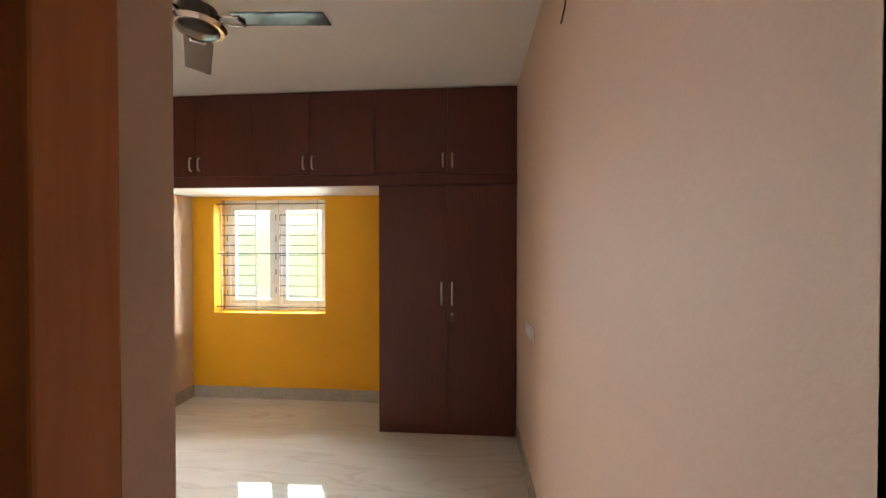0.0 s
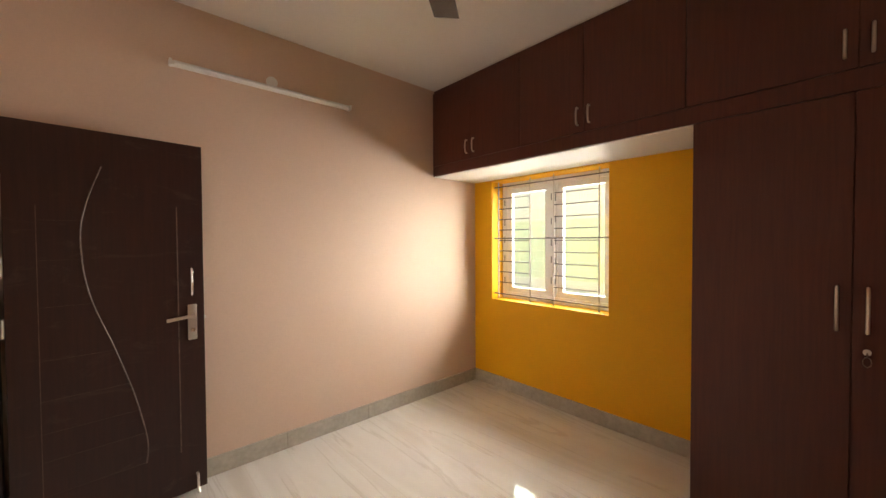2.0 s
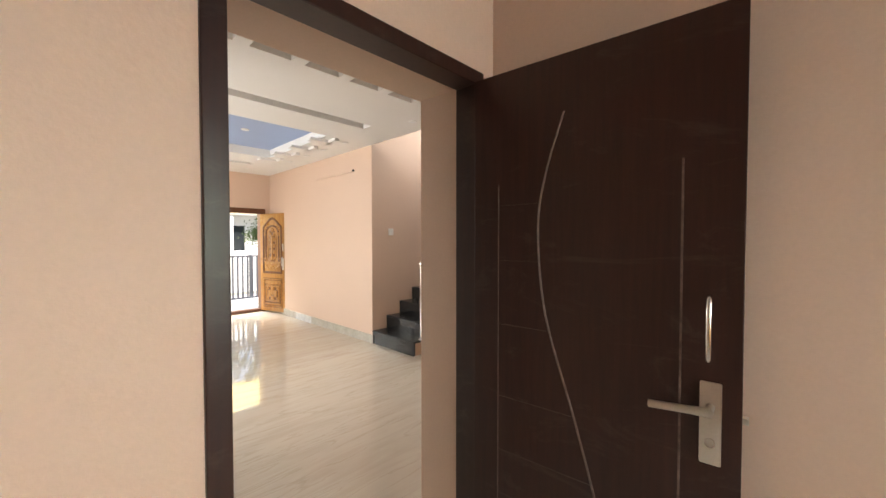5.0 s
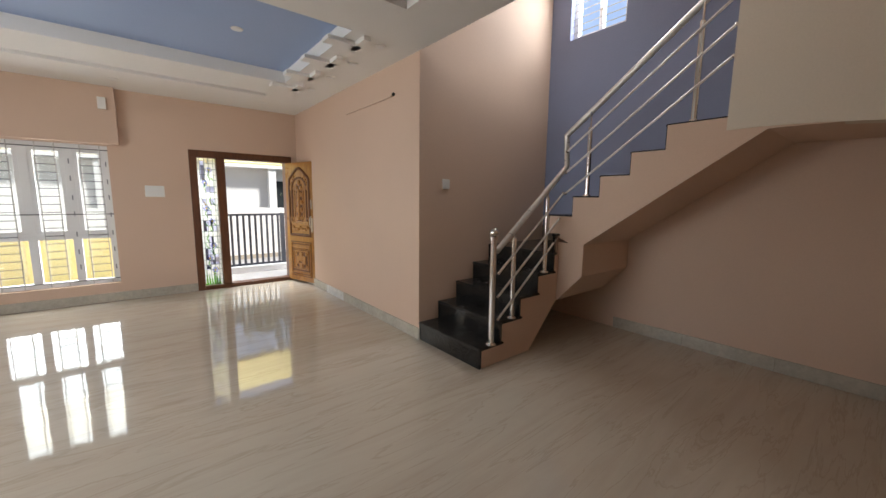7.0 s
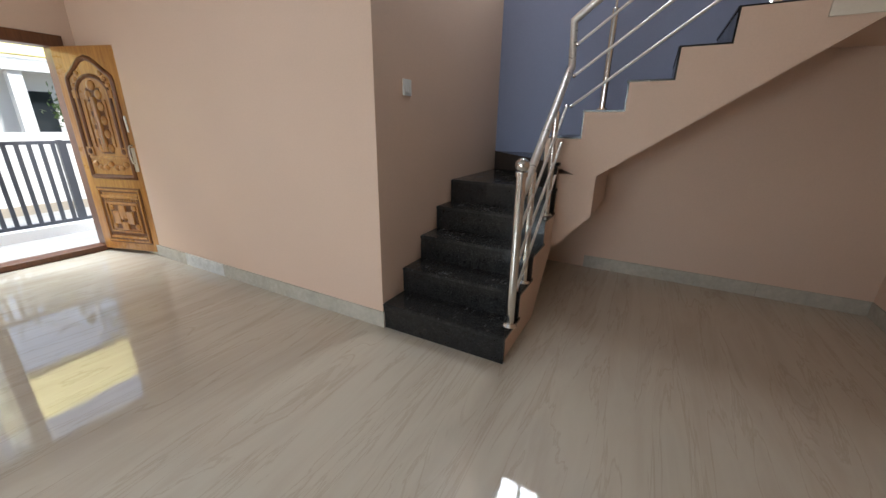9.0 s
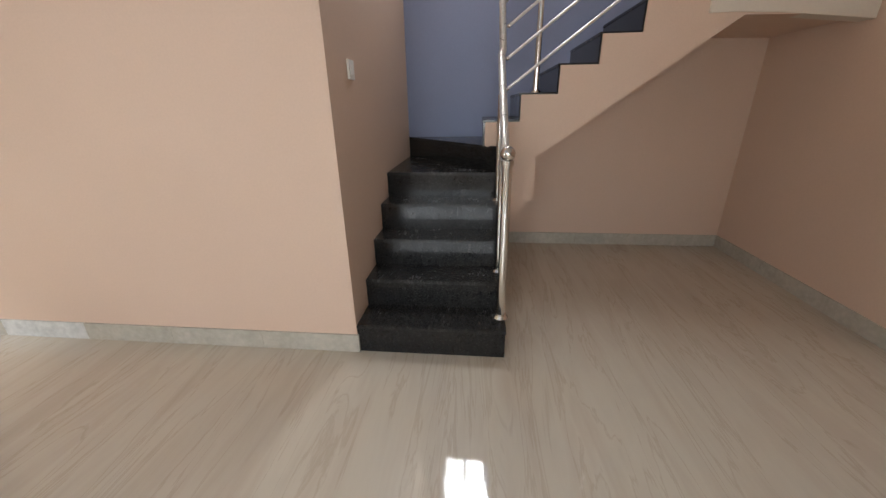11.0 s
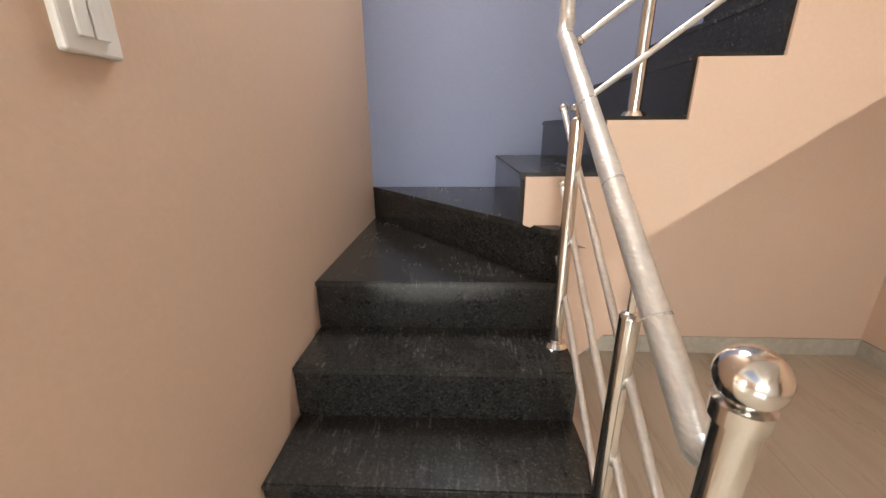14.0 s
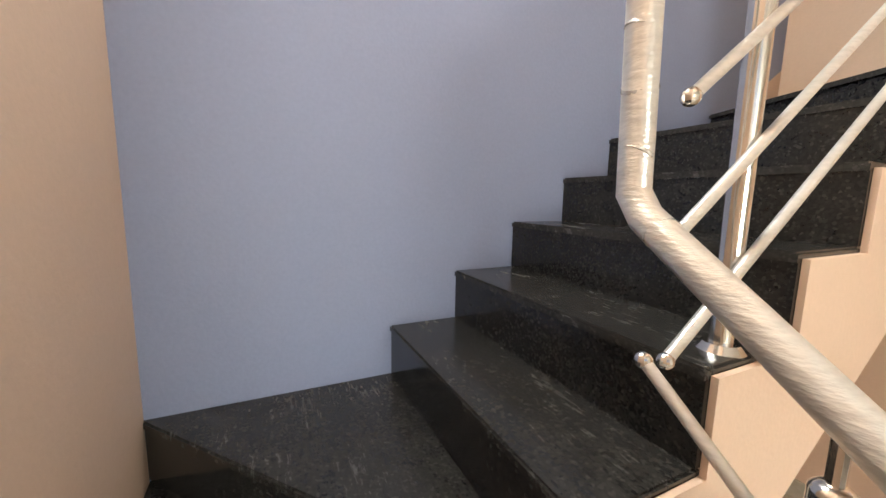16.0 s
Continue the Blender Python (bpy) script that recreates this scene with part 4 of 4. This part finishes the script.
def step_slab(pts, z, edge=0.0):
    bm = prism(B(), [(x, y, z - 0.020) for x, y in pts], (0, 0, 0.020))
    es = [e for e in bm.edges if abs(e.verts[0].co.z - z) < 1e-5 and abs(e.verts[1].co.z - z) < 1e-5]
    bmesh.ops.bevel(bm, geom=es, offset=0.005, segments=2, affect="EDGES")
    return bm


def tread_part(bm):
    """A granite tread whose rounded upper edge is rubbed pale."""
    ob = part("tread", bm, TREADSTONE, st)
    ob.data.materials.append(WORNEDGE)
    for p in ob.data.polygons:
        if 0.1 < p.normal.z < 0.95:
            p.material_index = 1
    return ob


for k in range(4):
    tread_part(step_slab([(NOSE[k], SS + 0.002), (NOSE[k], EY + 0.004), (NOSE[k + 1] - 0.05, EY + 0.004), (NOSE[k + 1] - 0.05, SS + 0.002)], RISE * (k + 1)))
for k in range(5):
    part("riser", box(B(), NOSE[k] - 0.026, NOSE[k] - 0.006, SS + 0.002, EY, RISE * k + 0.0005, RISE * (k + 1) - 0.0205), GRANITE, st)
A6, C6 = (SW - 0.005, SS - 0.012), (-4.872, -1.793)
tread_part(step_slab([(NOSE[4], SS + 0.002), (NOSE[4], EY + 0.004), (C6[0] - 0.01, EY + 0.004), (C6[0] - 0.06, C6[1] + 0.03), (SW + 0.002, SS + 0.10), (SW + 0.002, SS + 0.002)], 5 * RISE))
d6 = (Vector((*C6, 0)) - Vector((*A6, 0))).normalized()
n6 = Vector((-d6.y, d6.x, 0))
o6 = n6 * 0.006
o7 = o6 + d6 * 0.03
e6 = Vector((*A6, 0)) + o6 - d6 * 0.08
bm = prism(B(), [(e6.x, e6.y, 5 * RISE), (C6[0] + o7.x, C6[1] + o7.y, 5 * RISE), (C6[0] + o7.x, C6[1] + o7.y, 6 * RISE - 0.0205), (e6.x, e6.y, 6 * RISE - 0.0205)], n6 * 0.02)
part("riser", bm, GRANITE, st)
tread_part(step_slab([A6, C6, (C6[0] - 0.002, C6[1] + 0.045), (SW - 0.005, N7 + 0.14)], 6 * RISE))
part("winder_core", prism(B(), [(A6[0], A6[1] + 0.06, 0.6), (C6[0] - 0.03, C6[1] + 0.035, 0.6), (EX, EY - 0.02, 0.6), (SW + 0.003, EY - 0.02, 0.6)], (0, 0, 6 * RISE - 0.0205 - 0.6)), PEACH, st)
for k in range(7, top_n + 1):
    y0 = N7 + UPN * (k - 7)
    part("riser", box(B(), SW + 0.002, EX - 0.011, y0 + 0.005, y0 + 0.022, RISE * (k - 1) + 0.0005, RISE * k - 0.0205), GRANITE, st)
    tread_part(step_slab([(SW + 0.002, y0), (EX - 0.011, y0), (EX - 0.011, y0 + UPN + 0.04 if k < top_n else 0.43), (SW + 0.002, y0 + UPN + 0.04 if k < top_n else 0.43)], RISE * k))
part("riser", prism(B(), [(EX - 0.012, -0.50, 11 * RISE + 0.0005), (SW + 0.002, -0.18, 11 * RISE + 0.0005), (SW + 0.002, 0.43, 11 * RISE + 0.0005), (EX - 0.012, 0.43, 11 * RISE + 0.0005)], (0, 0, RISE - 0.021)), GRANITE, st)
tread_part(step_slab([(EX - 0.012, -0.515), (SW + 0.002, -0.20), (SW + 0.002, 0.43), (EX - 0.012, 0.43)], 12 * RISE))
grout = material("white_cement_smear", (0.55, 0.52, 0.47), 0.9, vary=0.2, scale=20, bump=0.4)
part("cement_joint", box(B(), NOSE[0] - 0.03, NOSE[0] - 0.012, SS + 0.004, EY + 0.006, -0.002, 0.004, 0.001), grout, st, "smeared white cement joint")

# ---- stair railing ----
ra = thing("stair_railing", (-4.05, -1.79, RISE), "stainless steel stair railing still wrapped in clear plastic", "railing")
RY, RX = -1.777, -4.99
part("newel_post", rod(B(), (-4.045, -1.767, RISE - 0.001), (-4.045, -1.767, 1.075), 0.0255, 20), STEEL, ra, smooth=True)
part("newel_flange", rod(B(), (-4.045, -1.767, RISE - 0.001), (-4.045, -1.767, RISE + 0.018), 0.045, 24, 0.034), STEEL, ra, smooth=True)
part("newel_collar", rod(B(), (-4.045, -1.767, 1.06), (-4.045, -1.767, 1.085), 0.032, 20), STEEL, ra, smooth=True)
part("newel_ball", ball(B(), (-4.045, -1.767, 1.118), 0.038), STEEL, ra, "polished steel ball finial", True)
part("handrail", tube(B(), [(-4.04, -1.767, 0.99), (-4.09, -1.767, 0.97), (-4.985, -1.774, 1.665), (-5.015, -1.764, 1.70), (-5.012, -1.78, 1.985), (-5.008, -1.76, 2.0), (-5.0, -0.53, 2.012 + 1.19 * 0.77)], 0.0245, 18), WRAP, ra, "plastic-wrapped steel handrail", True)
for x, zb, ht_ in ((-4.31, 2 * RISE, 1.05), (-4.755, 4 * RISE, 1.405)):
    part("post_flange", rod(B(), (x, RY, zb - 0.001), (x, RY, zb + 0.014), 0.04, 24, 0.03), STEEL, ra, smooth=True)
    part("post", rod(B(), (x, RY, zb), (x, RY, ht_), 0.0195, 18), STEEL, ra, smooth=True)
    part("post_cap", ball(B(), (x, RY, ht_), 0.0195, (1, 1, 0.7)), STEEL, ra, smooth=True)
    part("post_pin", rod(B(), (x, RY, ht_ - 0.002), (x, RY, 0.97 + (-4.09 - x) * 0.78), 0.008, 10), STEEL, ra)
for y in (-1.53, -0.735):
    zb = RISE * (7 + math.floor((y - N7) / UPN))
    zt = 2.012 + (y + 1.72) * 0.77
    part("post_flange", rod(B(), (RX, y, zb - 0.001), (RX, y, zb + 0.014), 0.04, 24, 0.03), STEEL, ra, smooth=True)
    part("post", rod(B(), (RX, y, zb), (RX, y, zt - 0.14), 0.0195, 18), STEEL, ra, smooth=True)
    part("post_cap", ball(B(), (RX, y, zt - 0.14), 0.0195, (1, 1, 0.7)), STEEL, ra, smooth=True)
    part("post_pin", rod(B(), (RX, y, zt - 0.142), (RX, y, zt), 0.008, 10), STEEL, ra)
for p, q in (((-4.11, -1.765, 0.775), (-4.975, -1.762, 1.45)), ((-4.11, -1.765, 0.575), (-4.922, -1.757, 1.21)), ((-4.12, -1.765, 0.378), (-4.906, -1.765, 1.015)),
             ((RX + 0.028, -1.735, 1.832), (RX + 0.028, -0.53, 1.832 + 1.205 * 0.745)), ((RX + 0.028, -1.735, 1.64), (RX + 0.028, -0.53, 1.64 + 1.205 * 0.745)), ((RX + 0.028, -1.73, 1.448), (RX + 0.028, -0.53, 1.448 + 1.20 * 0.745))):
    b = part("rail_bar", rod(B(), p, q, 0.0095, 12), WRAP, ra, smooth=True)
    part("end_cap", ball(B(), p, 0.0135), STEEL, b)
    part("end_cap", ball(B(), q, 0.0135), STEEL, b)

# overlapping turns of the plastic film on the handrail
FILM = material("clear_film_edge", (0.72, 0.70, 0.67), 0.25, 0.5, vary=0.1, scale=30, fine=90, bump=0.3)
rng = random.Random(8)
lo, hi = Vector((-4.09, -1.767, 0.97)), Vector((-4.985, -1.774, 1.665))
for f in (0.17, 0.44, 0.68, 0.97):
    c = lo.lerp(hi, f)
    d = ((hi - lo).normalized() + Vector((0, rng.uniform(-0.4, 0.4), rng.uniform(-0.3, 0.3)))).normalized()
    part("film_turn", rod(B(), c - d * 0.003, c + d * 0.003, 0.0255, 18, 0.0248), FILM, ra, smooth=True)
for z, e in ((1.76, 0.5), (1.85, -0.4), (1.93, 0.3)):
    c, d = Vector((-5.0135, -1.766 - (z - 1.73) * 0.05, z)), Vector((0.2, e, 1)).normalized()
    part("film_turn", rod(B(), c - d * 0.003, c + d * 0.003, 0.0258, 18, 0.025), FILM, ra, smooth=True)

# ---- outside ----
tagged(link("ground", box(B(), -400, 400, -400, 400, -0.9, -0.35), GROUND), "dry brown earth around the house", "ground", kind="structure")
slab("pavement_porch", -6.0, 3.0, -9.2, HS - 0.121, -0.34, -0.06, CONCRETE, "grey porch paving outside the entrance", "pavement")
slab("porch_beam", -4.6, 2.6, -8.3, -8.1, 2.05, 2.7, OUTYELLOW, "pale yellow porch beam", "beam")
slab("porch_kerb", -4.6, -2.0, -7.75, -7.45, -0.06, 0.06, OUTWHITE, "low white kerb under the gate", "kerb")
yw = thing("compound_wall", (-0.5, -8.0, -0.06), "low pale yellow compound wall outside the window", "wall", kind="structure")
part("wall_panel", box(B(), -2.0, 2.6, -8.1, -7.95, -0.06, 0.75), OUTYELLOW, yw)
part("coping", box(B(), -2.0, 2.6, -8.13, -7.92, 0.75, 0.80, 0.01), OUTWHITE, yw)
gate = thing("metal_gate", (-3.4, -7.6, 0.06), "dark grey steel bar gate outside the entrance", "gate")
part("top_rail", box(B(), -4.5, -2.05, -7.615, -7.585, 1.02, 1.06), GATE, gate)
part("bottom_rail", box(B(), -4.5, -2.05, -7.615, -7.585, 0.06, 0.10), GATE, gate)
for i in range(24):
    x = -4.47 + 0.1035 * i
    part("bar", box(B(), x - 0.02, x + 0.02, -7.61, -7.59, 0.10, 1.02), GATE, gate)
for x in (-4.02, -2.1):
    part("post", box(B(), x - 0.025, x + 0.025, -7.64, -7.58, 0.0, 1.07), GATE, gate)
hs = thing("neighbour_house", (-6, -18, -0.35), "white neighbouring house with veranda columns and flat roof", "house")
part("wall", box(B(), -14, 4, -24, -18, -0.35, 3.0), OUTWHITE, hs)
part("canopy", box(B(), -14, 4, -18.0, -17.2, 2.6, 2.85), OUTWHITE, hs)
part("parapet", box(B(), -14, 4, -18.0, -17.8, 3.0, 3.4), OUTWHITE, hs)
for x in (-12, -9.2, -6.4, -3.6, -0.8, 2):
    part("column", box(B(), x - 0.15, x + 0.15, -17.6, -17.3, -0.35, 2.6), OUTWHITE, hs)
for x in (-10.6, -6.9, -1.6):
    w = part("window", box(B(), x - 0.35, x + 0.35, -18.02, -17.98, 0.8, 2.1), DARKGLASS, hs)
    part("sill", box(B(), x - 0.45, x + 0.45, -17.98, -17.88, 0.74, 0.80), OUTWHITE, w)
slab("boundary_wall", -14, 6, -12.2, -12.0, -0.35, 1.05, OUTWHITE, "white boundary wall across the lane behind the gate", "wall")
# Added backdrop, made eight metres tall to keep sun out of the bedroom.
nb = thing("neighbour_wall", (-1, 7, -0.35), "white backdrop wall behind the bedroom window, raised to block sun", "wall", kind="structure")
part("wall_panel", box(B(), -9, 7, 9.0, 9.2, -0.35, 8.0), OUTWHITE, nb)
# Band stands in for the blurred pale green outside.
part("painted_band", box(B(), -9, 7, 8.98, 8.998, 0.5, 1.9), material("pale_green_backdrop_tint", (0.64, 0.74, 0.58), 0.7, vary=0.1, scale=1), nb)
# Slab out of view, added to keep sun out of the bedroom window.
slab("window_shade", -2.3, -0.3, BN + 0.23, BN + 0.95, 2.15, 2.25, OUTWHITE, "unseen white slab added over the bedroom window to block sun", "sunshade")


def tree(at, h, seed):
    rng = random.Random(seed)
    root = thing("tree", at, "leafy green garden tree beyond the gate", "tree")
    x, y, z = at
    bm = rod(B(), (x, y, z - 0.05), (x + 0.1, y, z + h * 0.5), 0.11, 10, 0.06)
    tips = []
    for k in range(7):
        a = rng.uniform(0, math.tau)
        p = Vector((x + 0.1 * 0.8, y, z + h * rng.uniform(0.3, 0.5)))
        q = p + Vector((math.cos(a) * h * 0.25, math.sin(a) * h * 0.25, h * rng.uniform(0.15, 0.4)))
        rod(bm, p, q, 0.045, 6, 0.012)
        tips.append(q)
    part("trunk", bm, BARK, root)
    verts, faces = [], []
    for _ in range(2600):
        c = rng.choice(tips) + Vector((rng.gauss(0, 1), rng.gauss(0, 1), rng.gauss(0, 0.8))) * h * 0.085
        u = Vector((rng.gauss(0, 1), rng.gauss(0, 1), rng.gauss(0, 1))).normalized()
        v = u.orthogonal().normalized()
        s = rng.uniform(0.04, 0.09) * max(1.0, h / 4)
        n = len(verts)
        verts += [c - u * s, c + v * s * 0.45, c + u * s, c - v * s * 0.45]
        faces.append((n, n + 1, n + 2, n + 3))
    me = bpy.data.meshes.new("crown")
    me.from_pydata(verts, [], faces)
    me.materials.append(LEAF)
    ob = new("crown", me)
    ob.parent = root
    ob.matrix_parent_inverse = root.matrix_world.inverted()


tree((-7.9, -16.2, -0.35), 2.9, 3)
tree((4.2, -14.5, -0.35), 3.0, 5)
tree((-10.5, -27.0, -0.35), 11.0, 7)
tree((-6.8, -31.0, -0.35), 10.0, 11)
tree((-14.5, -29.0, -0.35), 12.0, 13)
